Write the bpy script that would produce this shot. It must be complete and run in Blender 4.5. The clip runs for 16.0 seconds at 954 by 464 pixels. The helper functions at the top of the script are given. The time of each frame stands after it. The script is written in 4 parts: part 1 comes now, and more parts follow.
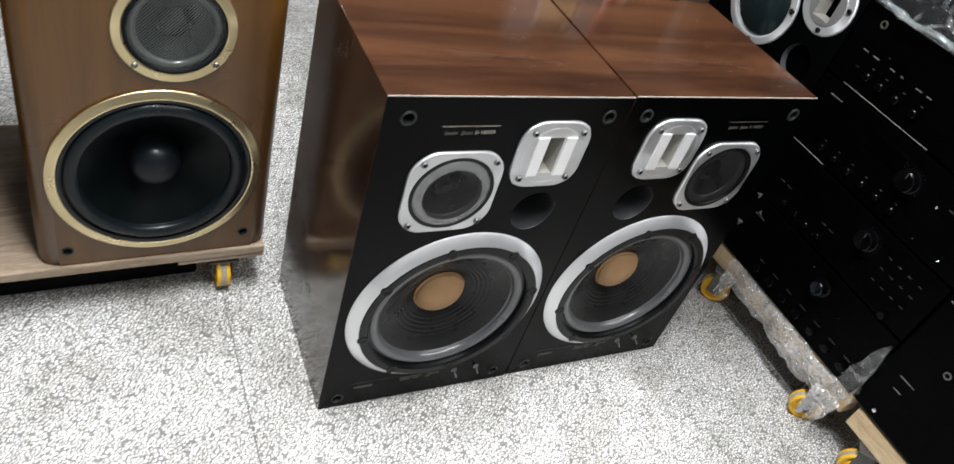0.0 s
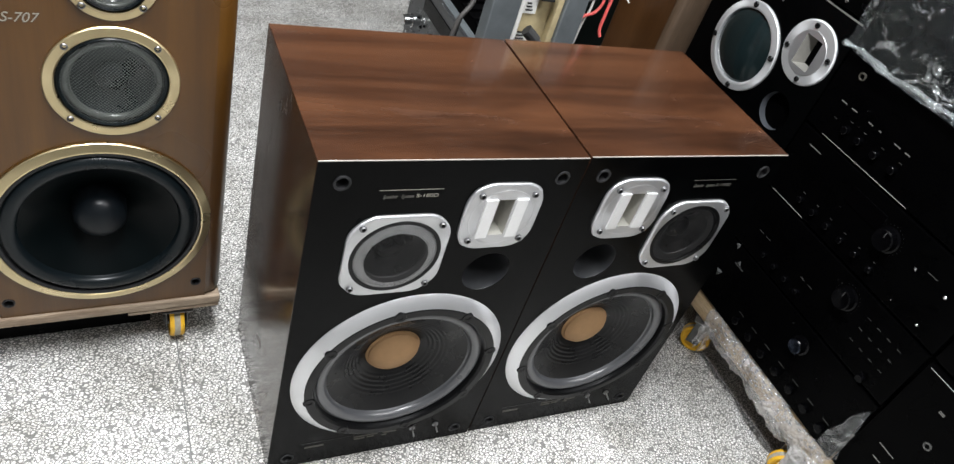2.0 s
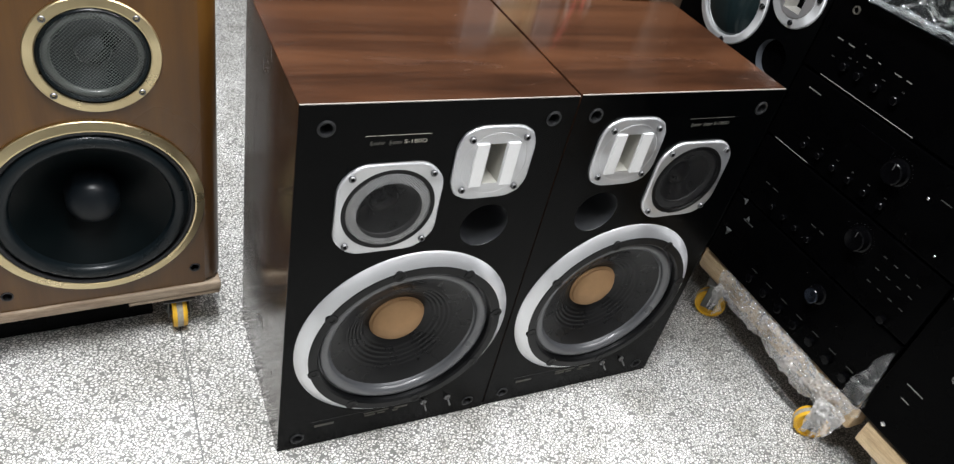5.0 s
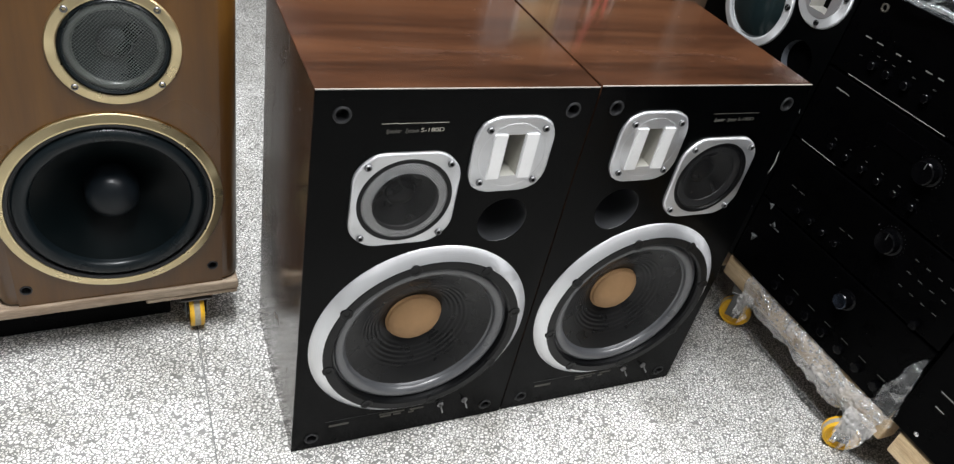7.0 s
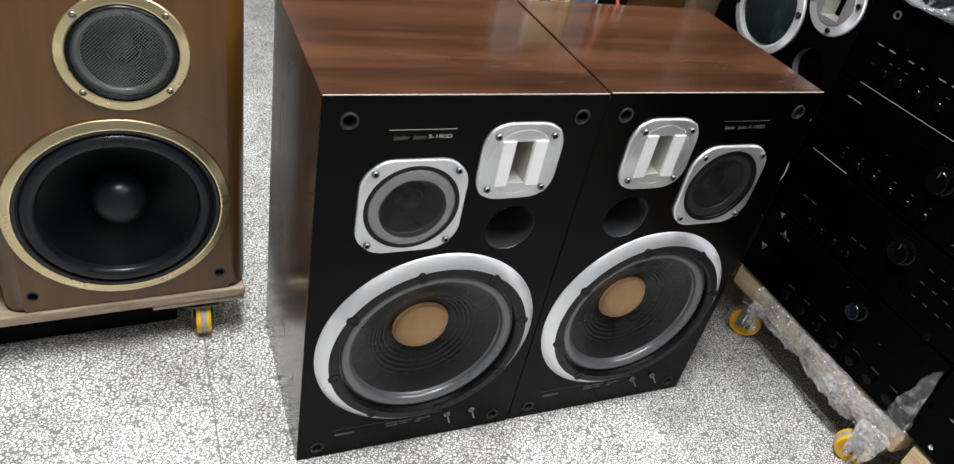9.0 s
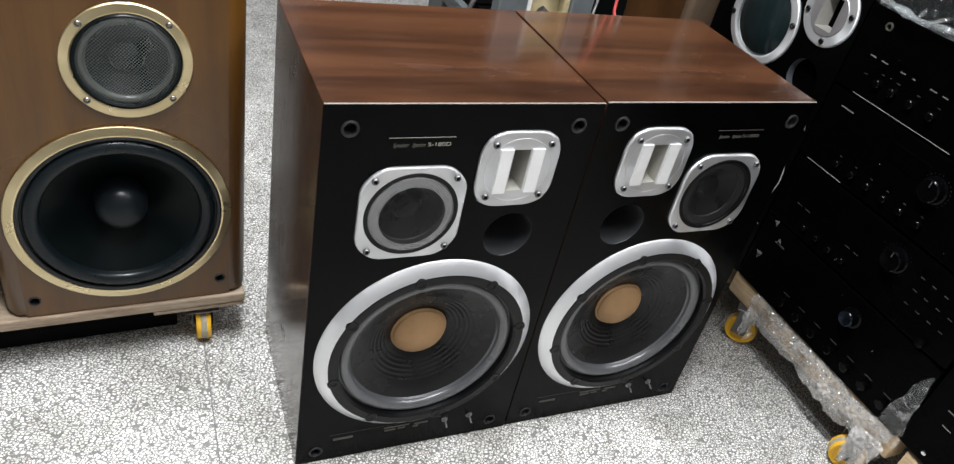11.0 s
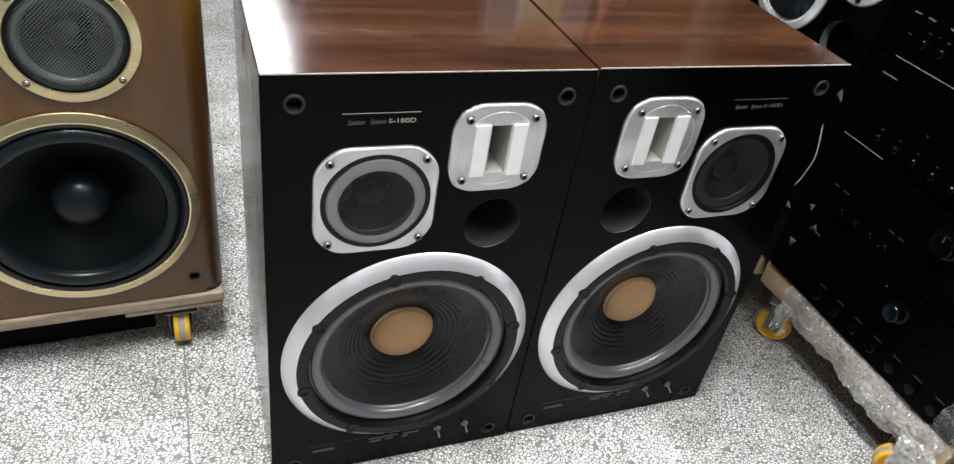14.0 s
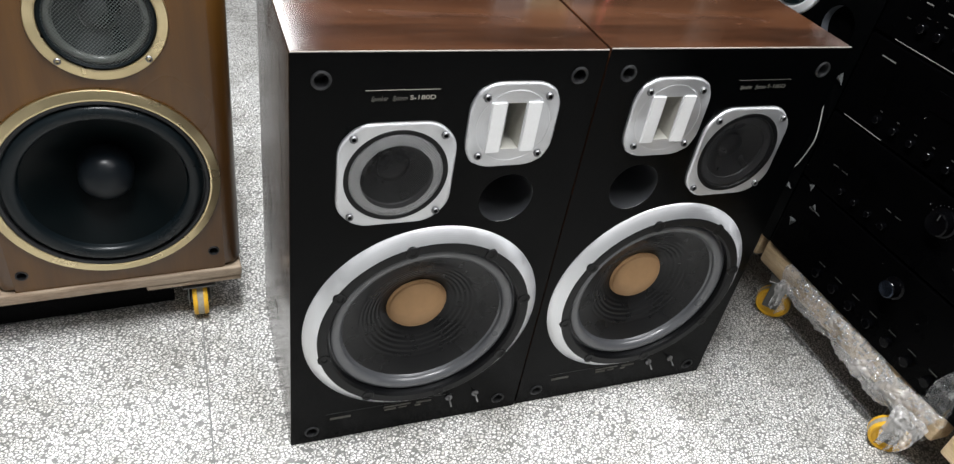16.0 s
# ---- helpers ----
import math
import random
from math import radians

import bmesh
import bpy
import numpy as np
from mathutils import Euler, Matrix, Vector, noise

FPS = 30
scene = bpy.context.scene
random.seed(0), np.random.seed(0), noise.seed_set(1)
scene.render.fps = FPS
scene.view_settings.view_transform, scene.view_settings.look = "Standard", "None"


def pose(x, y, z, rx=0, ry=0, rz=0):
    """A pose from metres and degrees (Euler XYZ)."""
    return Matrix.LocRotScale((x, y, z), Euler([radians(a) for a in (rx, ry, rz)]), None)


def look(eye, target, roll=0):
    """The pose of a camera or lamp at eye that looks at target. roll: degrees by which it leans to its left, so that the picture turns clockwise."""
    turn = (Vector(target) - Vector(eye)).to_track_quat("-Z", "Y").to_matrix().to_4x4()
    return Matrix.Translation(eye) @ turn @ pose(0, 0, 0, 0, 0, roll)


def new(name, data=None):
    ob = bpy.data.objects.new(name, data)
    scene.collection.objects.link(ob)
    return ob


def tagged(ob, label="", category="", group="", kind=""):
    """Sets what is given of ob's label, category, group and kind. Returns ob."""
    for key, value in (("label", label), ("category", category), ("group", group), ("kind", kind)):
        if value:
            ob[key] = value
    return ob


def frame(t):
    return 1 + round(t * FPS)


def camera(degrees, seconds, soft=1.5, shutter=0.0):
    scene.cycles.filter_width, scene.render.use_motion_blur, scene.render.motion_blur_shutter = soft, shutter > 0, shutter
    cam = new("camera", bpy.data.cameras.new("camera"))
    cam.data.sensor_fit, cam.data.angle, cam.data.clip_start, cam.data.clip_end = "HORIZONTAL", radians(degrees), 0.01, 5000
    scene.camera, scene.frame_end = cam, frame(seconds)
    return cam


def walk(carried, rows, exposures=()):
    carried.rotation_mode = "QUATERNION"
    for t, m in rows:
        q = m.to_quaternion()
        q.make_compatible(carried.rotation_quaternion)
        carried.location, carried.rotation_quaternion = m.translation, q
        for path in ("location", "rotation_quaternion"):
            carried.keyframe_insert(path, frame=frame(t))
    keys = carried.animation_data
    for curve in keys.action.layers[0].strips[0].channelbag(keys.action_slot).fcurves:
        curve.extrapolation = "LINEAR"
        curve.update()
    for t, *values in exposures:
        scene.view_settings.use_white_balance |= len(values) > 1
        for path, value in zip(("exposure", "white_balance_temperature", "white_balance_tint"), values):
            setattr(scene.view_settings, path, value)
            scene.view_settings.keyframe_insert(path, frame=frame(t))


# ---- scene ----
cam = camera(65.1, 16.0, soft=1.3, shutter=0.4)
PATH = [
    (0, (-0.337, -0.742, 1.193), (0.569, 0.503, -0.084), 20.1),
    (0.5, (-0.299, -0.687, 1.227), (0.654, 0.517, -0.054), 21.2),
    (1, (-0.277, -0.696, 1.24), (0.617, 0.523, -0.07), 22.7),
    (1.5, (-0.247, -0.706, 1.243), (0.686, 0.583, 0.031), 22.6),
    (2, (-0.228, -0.699, 1.235), (0.656, 0.588, -0.015), 19.9),
    (2.5, (-0.214, -0.691, 1.233), (0.698, 0.582, -0.011), 20.0),
    (3, (-0.213, -0.68, 1.235), (0.667, 0.618, -0.007), 18.6),
    (3.5, (-0.205, -0.675, 1.232), (0.674, 0.618, -0.015), 18.3),
    (4, (-0.206, -0.683, 1.218), (0.642, 0.614, -0.047), 16.8),
    (4.5, (-0.206, -0.726, 1.174), (0.678, 0.566, -0.07), 16.5),
    (5, (-0.201, -0.761, 1.148), (0.653, 0.579, -0.068), 14.6),
    (7.5, (-0.186, -0.778, 1.102), (0.607, 0.63, -0.076), 13.3),
    (8, (-0.182, -0.778, 1.098), (0.603, 0.64, -0.074), 13.0),
    (8.5, (-0.184, -0.774, 1.097), (0.612, 0.646, -0.065), 13.3),
    (9, (-0.186, -0.773, 1.1), (0.599, 0.65, -0.066), 13.1),
    (11.5, (-0.193, -0.786, 1.108), (0.6, 0.649, -0.038), 13.3),
    (12, (-0.186, -0.785, 1.107), (0.604, 0.651, -0.039), 13.2),
    (12.5, (-0.186, -0.781, 1.112), (0.59, 0.649, -0.052), 13.0),
    (13, (-0.153, -0.76, 1.105), (0.621, 0.656, -0.075), 12.6),
    (13.5, (-0.087, -0.738, 1.071), (0.661, 0.697, -0.105), 11.6),
    (14, (-0.066, -0.725, 1.043), (0.618, 0.737, -0.138), 10.1),
    (14.5, (-0.074, -0.736, 1.04), (0.604, 0.719, -0.154), 9.3),
    (15, (-0.08, -0.751, 1.042), (0.6, 0.688, -0.169), 9.0),
    (15.5, (-0.09, -0.752, 1.048), (0.595, 0.695, -0.151), 10.2),
    (16, (-0.103, -0.759, 1.05), (0.584, 0.681, -0.157), 10.6),
]
walk(cam, [(t, look(eye, target, roll)) for t, eye, target, roll in PATH])

# ---- world and lamps ----
world = bpy.data.worlds.new("world")
scene.world = world
world.use_nodes = True
world.node_tree.nodes["Background"].inputs[0].default_value = (0.8, 0.86, 1.0, 1)
world.node_tree.nodes["Background"].inputs[1].default_value = 0.05


def ceiling_lamp(name, x, y, z, sx, sy, watts, colour, turn=0.0):
    data = bpy.data.lights.new(name, "AREA")
    data.shape, data.size, data.size_y = "RECTANGLE", sx, sy
    data.energy, data.color = watts, colour
    ob = new(name, data)
    ob.matrix_world = pose(x, y, z, 0, 0, turn)
    return ob


ceiling_lamp("tube_lamp", 1.56, -0.20, 2.55, 0.22, 1.25, 42, (0.985, 0.985, 1.0))
ceiling_lamp("tube_lamp", -0.10, -0.10, 2.55, 0.22, 1.25, 119, (0.95, 0.975, 1.0))
ceiling_lamp("tube_lamp", 1.10, -1.15, 2.50, 1.25, 0.24, 30, (0.97, 0.98, 1.0))
ceiling_lamp("tube_lamp", 0.42, 4.20, 2.50, 0.26, 1.25, 26, (0.95, 0.98, 1.0))

# ---- materials ----


def material(name):
    m = bpy.data.materials.new(name)
    m.use_nodes = True
    nt = m.node_tree
    return m, nt, nt.nodes["Principled BSDF"]


def coords(nt, scale=(1, 1, 1), turn=(0, 0, 0)):
    tc = nt.nodes.new("ShaderNodeTexCoord")
    mp = nt.nodes.new("ShaderNodeMapping")
    mp.inputs["Scale"].default_value = scale
    mp.inputs["Rotation"].default_value = turn
    nt.links.new(tc.outputs["Object"], mp.inputs["Vector"])
    return mp.outputs["Vector"]


def noise_node(nt, vec, scale, detail=4.0, rough=0.55, distort=0.0):
    n = nt.nodes.new("ShaderNodeTexNoise")
    n.inputs["Scale"].default_value = scale
    n.inputs["Detail"].default_value = detail
    n.inputs["Roughness"].default_value = rough
    n.inputs["Distortion"].default_value = distort
    nt.links.new(vec, n.inputs["Vector"])
    return n.outputs["Fac"]


def ramp(nt, fac, stops):
    r = nt.nodes.new("ShaderNodeValToRGB")
    e = r.color_ramp.elements
    while len(e) < len(stops):
        e.new(0.5)
    for el, (p, c) in zip(e, stops):
        el.position = p
        el.color = (*c, 1) if len(c) == 3 else c
    nt.links.new(fac, r.inputs["Fac"])
    return r.outputs["Color"]


def math_node(nt, op, a, b=None, clamp=False):
    n = nt.nodes.new("ShaderNodeMath")
    n.operation, n.use_clamp = op, clamp
    for i, v in enumerate((a, b)):
        if v is None:
            continue
        if isinstance(v, (int, float)):
            n.inputs[i].default_value = v
        else:
            nt.links.new(v, n.inputs[i])
    return n.outputs[0]


def mix(nt, fac, a, b, blend="MIX"):
    n = nt.nodes.new("ShaderNodeMix")
    n.data_type, n.blend_type = "RGBA", blend
    for sock, v in ((n.inputs[0], fac), (n.inputs[6], a), (n.inputs[7], b)):
        if isinstance(v, (int, float)):
            sock.default_value = v
        elif isinstance(v, tuple):
            sock.default_value = (*v, 1)
        else:
            nt.links.new(v, sock)
    return n.outputs[2]


def bump(nt, bsdf, height, strength=0.2, distance=0.001):
    b = nt.nodes.new("ShaderNodeBump")
    b.inputs["Strength"].default_value = strength
    b.inputs["Distance"].default_value = distance
    nt.links.new(height, b.inputs["Height"])
    nt.links.new(b.outputs["Normal"], bsdf.inputs["Normal"])


def plain(name, colour, rough=0.5, metal=0.0, vary=0.25, scale=40.0, grain=0.1, coat=0.0, specular=0.5):
    """A painted, plastic or metal surface with fine mottling, uneven gloss and a little relief."""
    m, nt, p = material(name)
    v = coords(nt)
    fine = noise_node(nt, v, scale, 5)
    broad = noise_node(nt, v, scale * 0.12, 3)
    both = math_node(nt, "ADD", math_node(nt, "MULTIPLY", fine, 0.5), math_node(nt, "MULTIPLY", broad, 0.5))
    lo = tuple(max(0, c * (1 - vary)) for c in colour)
    hi = tuple(min(1, c * (1 + vary)) for c in colour)
    nt.links.new(ramp(nt, both, [(0.3, lo), (0.7, hi)]), p.inputs["Base Color"])
    r = ramp(nt, broad, [(0.3, (rough * 0.8,) * 3), (0.75, (min(1, rough * 1.25),) * 3)])
    nt.links.new(r, p.inputs["Roughness"])
    p.inputs["Metallic"].default_value = metal
    p.inputs["Coat Weight"].default_value = coat
    p.inputs["Specular IOR Level"].default_value = specular
    if grain:
        bump(nt, p, fine, grain, 0.0006)
    return m


def wood(name, dark, mid, light, scale, rough=0.3, coat=0.2, streak=5.0, pores=0.35, relief=0.08, scuffs=False):
    """Veneer: long streaks across `scale`'s large axis, fine pores and slow tone changes."""
    m, nt, p = material(name)
    v = coords(nt, scale)
    long = noise_node(nt, v, streak, 5, 0.6, 0.6)
    pore_v = coords(nt, tuple(s * 9 for s in scale))
    pore = noise_node(nt, pore_v, streak, 3, 0.6)
    blotch = noise_node(nt, coords(nt), 5.0, 2)
    base = ramp(nt, long, [(0.28, dark), (0.5, mid), (0.72, light)])
    base = mix(nt, pores, base, ramp(nt, pore, [(0.35, (0.25, 0.25, 0.25)), (0.65, (1, 1, 1))]), "MULTIPLY")
    base = mix(nt, 0.3, base, ramp(nt, blotch, [(0.3, (0.6, 0.6, 0.6)), (0.7, (1, 1, 1))]), "MULTIPLY")
    nt.links.new(base, p.inputs["Base Color"])
    nt.links.new(ramp(nt, blotch, [(0.3, (rough * 0.8,) * 3), (0.7, (rough * 1.3,) * 3)]), p.inputs["Roughness"])
    p.inputs["Coat Weight"].default_value = coat
    p.inputs["Coat Roughness"].default_value = 0.12
    if scuffs:
        # dulled, scuffed patches in the gloss and fine dents
        haze = noise_node(nt, coords(nt, (1.0, 2.2, 1.0)), 9.0, 6, 0.7, 0.8)
        nt.links.new(ramp(nt, haze, [(0.38, (rough * 0.75,) * 3), (0.58, (rough,) * 3), (0.72, (rough * 2.1,) * 3)]), p.inputs["Roughness"])
        dents = noise_node(nt, coords(nt), 55.0, 4, 0.6)
        pore = math_node(nt, "ADD", math_node(nt, "MULTIPLY", pore, 0.5), dents)
    bump(nt, p, pore, relief, 0.0005)
    return m


def brushed(name, colour, rough, ring=False, centre=(0, 0), metal=1.0):
    """Brushed metal; ring: turned on a lathe about a centre in x and z."""
    m, nt, p = material(name)
    if ring:
        tc = nt.nodes.new("ShaderNodeTexCoord")
        sep = nt.nodes.new("ShaderNodeSeparateXYZ")
        nt.links.new(tc.outputs["Object"], sep.inputs[0])
        dx = math_node(nt, "SUBTRACT", sep.outputs[0], centre[0])
        dz = math_node(nt, "SUBTRACT", sep.outputs[2], centre[1])
        rr = math_node(nt, "SQRT", math_node(nt, "ADD", math_node(nt, "MULTIPLY", dx, dx), math_node(nt, "MULTIPLY", dz, dz)))
        comb = nt.nodes.new("ShaderNodeCombineXYZ")
        nt.links.new(rr, comb.inputs[0])
        vec = comb.outputs[0]
        f = noise_node(nt, vec, 1500.0, 2)
        p.inputs["Anisotropic"].default_value = 0.8
        tan = nt.nodes.new("ShaderNodeCombineXYZ")
        nt.links.new(dz, tan.inputs[0])
        nt.links.new(math_node(nt, "MULTIPLY", dx, -1.0), tan.inputs[2])
        vt = nt.nodes.new("ShaderNodeVectorTransform")
        vt.vector_type, vt.convert_from, vt.convert_to = "VECTOR", "OBJECT", "WORLD"
        nt.links.new(tan.outputs[0], vt.inputs[0])
        nt.links.new(vt.outputs[0], p.inputs["Tangent"])
    else:
        f = noise_node(nt, coords(nt, (900, 900, 12)), 1.0, 2)
    lo = tuple(c * 0.82 for c in colour)
    nt.links.new(ramp(nt, f, [(0.3, lo), (0.7, colour)]), p.inputs["Base Color"])
    wear = noise_node(nt, coords(nt), 22.0, 3)
    nt.links.new(ramp(nt, wear, [(0.3, (rough * 0.8,) * 3), (0.7, (rough * 1.3,) * 3)]), p.inputs["Roughness"])
    p.inputs["Metallic"].default_value = metal
    bump(nt, p, f, 0.05, 0.0003)
    return m


def terrazzo():
    m, nt, p = material("terrazzo")
    v = nt.nodes.new("ShaderNodeNewGeometry").outputs["Position"]
    warp = nt.nodes.new("ShaderNodeTexNoise")
    warp.inputs["Scale"].default_value = 95.0
    nt.links.new(v, warp.inputs["Vector"])
    off = nt.nodes.new("ShaderNodeVectorMath")
    off.operation = "SCALE"
    off.inputs["Scale"].default_value = 0.009
    nt.links.new(warp.outputs["Color"], off.inputs[0])
    add = nt.nodes.new("ShaderNodeVectorMath")
    nt.links.new(v, add.inputs[0])
    nt.links.new(off.outputs[0], add.inputs[1])
    def pebbles(scale, turn, squash, gap):
        """Rounded chips of one size: how far inside one a point lies, and its random colour."""
        mp = nt.nodes.new("ShaderNodeMapping")
        mp.inputs["Rotation"].default_value = (0, 0, turn)
        mp.inputs["Scale"].default_value = (1, squash, 1)
        nt.links.new(add.outputs[0], mp.inputs["Vector"])
        edge = nt.nodes.new("ShaderNodeTexVoronoi")
        edge.feature, edge.voronoi_dimensions = "DISTANCE_TO_EDGE", "2D"
        cell = nt.nodes.new("ShaderNodeTexVoronoi")
        cell.feature, cell.voronoi_dimensions = "F1", "2D"
        for n in (edge, cell):
            n.inputs["Scale"].default_value = scale
            nt.links.new(mp.outputs[0], n.inputs["Vector"])
        sep = nt.nodes.new("ShaderNodeSeparateColor")
        nt.links.new(cell.outputs["Color"], sep.inputs[0])
        limit = math_node(nt, "ADD", math_node(nt, "MULTIPLY", sep.outputs[1], 0.10), gap)
        inside = math_node(nt, "MULTIPLY", math_node(nt, "SUBTRACT", edge.outputs["Distance"], limit), 7.0)
        round_off = math_node(nt, "MULTIPLY", math_node(nt, "SUBTRACT", 0.56, cell.outputs["Distance"]), 7.0)
        body = math_node(nt, "MINIMUM", math_node(nt, "MINIMUM", inside, round_off), 1.0, True)
        return math_node(nt, "MULTIPLY", body, math_node(nt, "GREATER_THAN", sep.outputs[0], 0.05)), sep.outputs[2]

    stops = [(0.0, (0.60, 0.58, 0.54)), (0.25, (0.79, 0.775, 0.745)), (1.0, (0.93, 0.92, 0.895))]
    big, big_tone = pebbles(122.0, 0.4, 1.35, 0.032)
    small, small_tone = pebbles(182.0, 2.0, 1.3, 0.045)
    patch = ramp(nt, noise_node(nt, v, 45.0, 2), [(0.46, (0, 0, 0)), (0.52, (1, 1, 1))])
    chip = mix(nt, patch, big, small)
    chip_col = mix(nt, patch, ramp(nt, big_tone, stops), ramp(nt, small_tone, stops))
    fine = noise_node(nt, v, 420.0, 3)
    bed = ramp(nt, fine, [(0.3, (0.125, 0.123, 0.118)), (0.75, (0.27, 0.265, 0.255))])
    base = mix(nt, chip, bed, chip_col)
    dirt = noise_node(nt, v, 6.5, 6, 0.65)
    base = mix(nt, 0.8, base, ramp(nt, dirt, [(0.34, (0.62, 0.61, 0.58)), (0.56, (1, 1, 1))]), "MULTIPLY")
    traffic = noise_node(nt, v, 2.3, 4, 0.6, 0.8)
    base = mix(nt, 0.75, base, ramp(nt, traffic, [(0.36, (0.70, 0.69, 0.67)), (0.54, (1, 1, 1))]), "MULTIPLY")
    spot = noise_node(nt, v, 34.0, 3, 0.6)
    base = mix(nt, 0.9, base, ramp(nt, spot, [(0.24, (0.42, 0.42, 0.41)), (0.33, (1, 1, 1))]), "MULTIPLY")
    nt.links.new(base, p.inputs["Base Color"])
    nt.links.new(ramp(nt, dirt, [(0.3, (0.62,) * 3), (0.7, (0.38,) * 3)]), p.inputs["Roughness"])
    bump(nt, p, chip, 0.08, 0.0005)
    return m


def perforated(name, colour, pitch, metal=0.6, wire=0.24):
    """A punched sheet: round holes in staggered rows let the view and light through."""
    m, nt, p = material(name)
    tc = nt.nodes.new("ShaderNodeTexCoord")
    sep = nt.nodes.new("ShaderNodeSeparateXYZ")
    nt.links.new(tc.outputs["Object"], sep.inputs[0])
    k = math.pi / pitch
    s1 = math_node(nt, "SINE", math_node(nt, "MULTIPLY", math_node(nt, "ADD", sep.outputs[0], sep.outputs[2]), k))
    s2 = math_node(nt, "SINE", math_node(nt, "MULTIPLY", math_node(nt, "SUBTRACT", sep.outputs[0], sep.outputs[2]), k))
    web = math_node(nt, "ABSOLUTE", math_node(nt, "MULTIPLY", s1, s2))
    solid = math_node(nt, "LESS_THAN", web, wire)
    p.inputs["Base Color"].default_value = (*colour, 1)
    p.inputs["Metallic"].default_value = metal
    p.inputs["Roughness"].default_value = 0.4
    nt.links.new(solid, p.inputs["Alpha"])
    return m


def film(name, gloss, milk, bubbles=0.0, tint=(0.9, 0.92, 0.93), creased=0.0):
    """Clear creased plastic sheet: mostly see-through, a sharp gloss and a little milkiness."""
    m, nt, p = material(name)
    v = coords(nt)
    crease = noise_node(nt, v, 26.0 if creased else 30.0, 6, 0.65, 1.8)
    p.inputs["Base Color"].default_value = (*tint, 1)
    p.inputs["Roughness"].default_value = 0.5
    cloud = noise_node(nt, v, 15.0, 4)
    clear = nt.nodes.new("ShaderNodeBsdfTransparent")
    shine = nt.nodes.new("ShaderNodeBsdfGlossy")
    shine.inputs["Roughness"].default_value = 0.06
    b = nt.nodes.new("ShaderNodeBump")
    b.inputs["Strength"].default_value = 1.0
    b.inputs["Distance"].default_value = 0.007 if bubbles else 0.012
    h = crease
    if bubbles:
        vo = nt.nodes.new("ShaderNodeTexVoronoi")
        vo.inputs["Scale"].default_value = 1 / bubbles
        nt.links.new(v, vo.inputs["Vector"])
        h = math_node(nt, "ADD", math_node(nt, "MULTIPLY", vo.outputs["Distance"], -1.0), crease)
    nt.links.new(h, b.inputs["Height"])
    nt.links.new(b.outputs["Normal"], shine.inputs["Normal"])
    nt.links.new(b.outputs["Normal"], p.inputs["Normal"])
    first = nt.nodes.new("ShaderNodeMixShader")
    nt.links.new(ramp(nt, cloud, [(0.35, (milk * 0.4,) * 3), (0.7, (milk,) * 3)]), first.inputs[0])
    nt.links.new(clear.outputs[0], first.inputs[1])
    nt.links.new(p.outputs[0], first.inputs[2])
    second = nt.nodes.new("ShaderNodeMixShader")
    if creased:
        # whiter, glossier streaks from their own noise: sparkle put into the sheet
        glint_mask = noise_node(nt, v, 17.0, 5, 0.6, 2.6)
        nt.links.new(ramp(nt, glint_mask, [(0.53, (gloss * 0.6,) * 3), (0.68, (creased,) * 3)]), second.inputs[0])
        nt.links.new(ramp(nt, glint_mask, [(0.54, (milk,) * 3), (0.72, (0.5 * creased,) * 3)]), first.inputs[0])
    else:
        second.inputs[0].default_value = gloss
    nt.links.new(first.outputs[0], second.inputs[1])
    nt.links.new(shine.outputs[0], second.inputs[2])
    nt.links.new(second.outputs[0], nt.nodes["Material Output"].inputs["Surface"])
    return m


M_WALNUT = wood("walnut_vinyl", (0.0085, 0.0042, 0.0027), (0.037, 0.0150, 0.0076), (0.076, 0.0310, 0.0145), (0.55, 5.2, 0.8), 0.17, 0.06, streak=2.2, pores=0.05, relief=0.03, scuffs=True)
M_BAFFLE = plain("black_baffle", (0.0007, 0.0008, 0.0009), 0.22, 0, 0.3, 180.0, 0.02, 0.0, 0.075)
M_EDGE = plain("worn_edge", (0.30, 0.275, 0.25), 0.4, 0, 0.3, 120)
M_ALU = plain("brushed_aluminium", (0.64, 0.645, 0.66), 0.36, 0.88, 0.05, 260, 0.03)
M_ALU_LIGHT = plain("satin_aluminium", (0.86, 0.86, 0.86), 0.45, 0.45, 0.04, 200, 0.03)
M_ALU_RING = brushed("turned_aluminium", (0.83, 0.835, 0.85), 0.36, True, (0.1985, 0.249), 0.92)
M_RUBBER = plain("black_rubber", (0.006, 0.006, 0.007), 0.55, 0, 0.3, 160)
M_BASKET = plain("black_basket", (0.0022, 0.0023, 0.0027), 0.36, 0, 0.3, 160, 0.1, 0.0, 0.22)
M_SURROUND = plain("grey_rubber_surround", (0.062, 0.064, 0.069), 0.32, 0, 0.12, 60, 0.03, 0.0, 0.9)
M_CONE = plain("charcoal_paper_cone", (0.0060, 0.0060, 0.0064), 0.30, 0, 0.25, 220, 0.10, 0.0, 0.24)
M_MIDEDGE = plain("dark_cone_edge", (0.016, 0.016, 0.017), 0.5, 0, 0.1, 150)
M_CAP = plain("tan_felt_cap", (0.37, 0.215, 0.100), 0.85, 0, 0.14, 60, 0.2)
M_DARK = plain("dark_hollow", (0.004, 0.004, 0.004), 0.7, 0, 0.2, 90, 0.05, 0.0, 0.2)
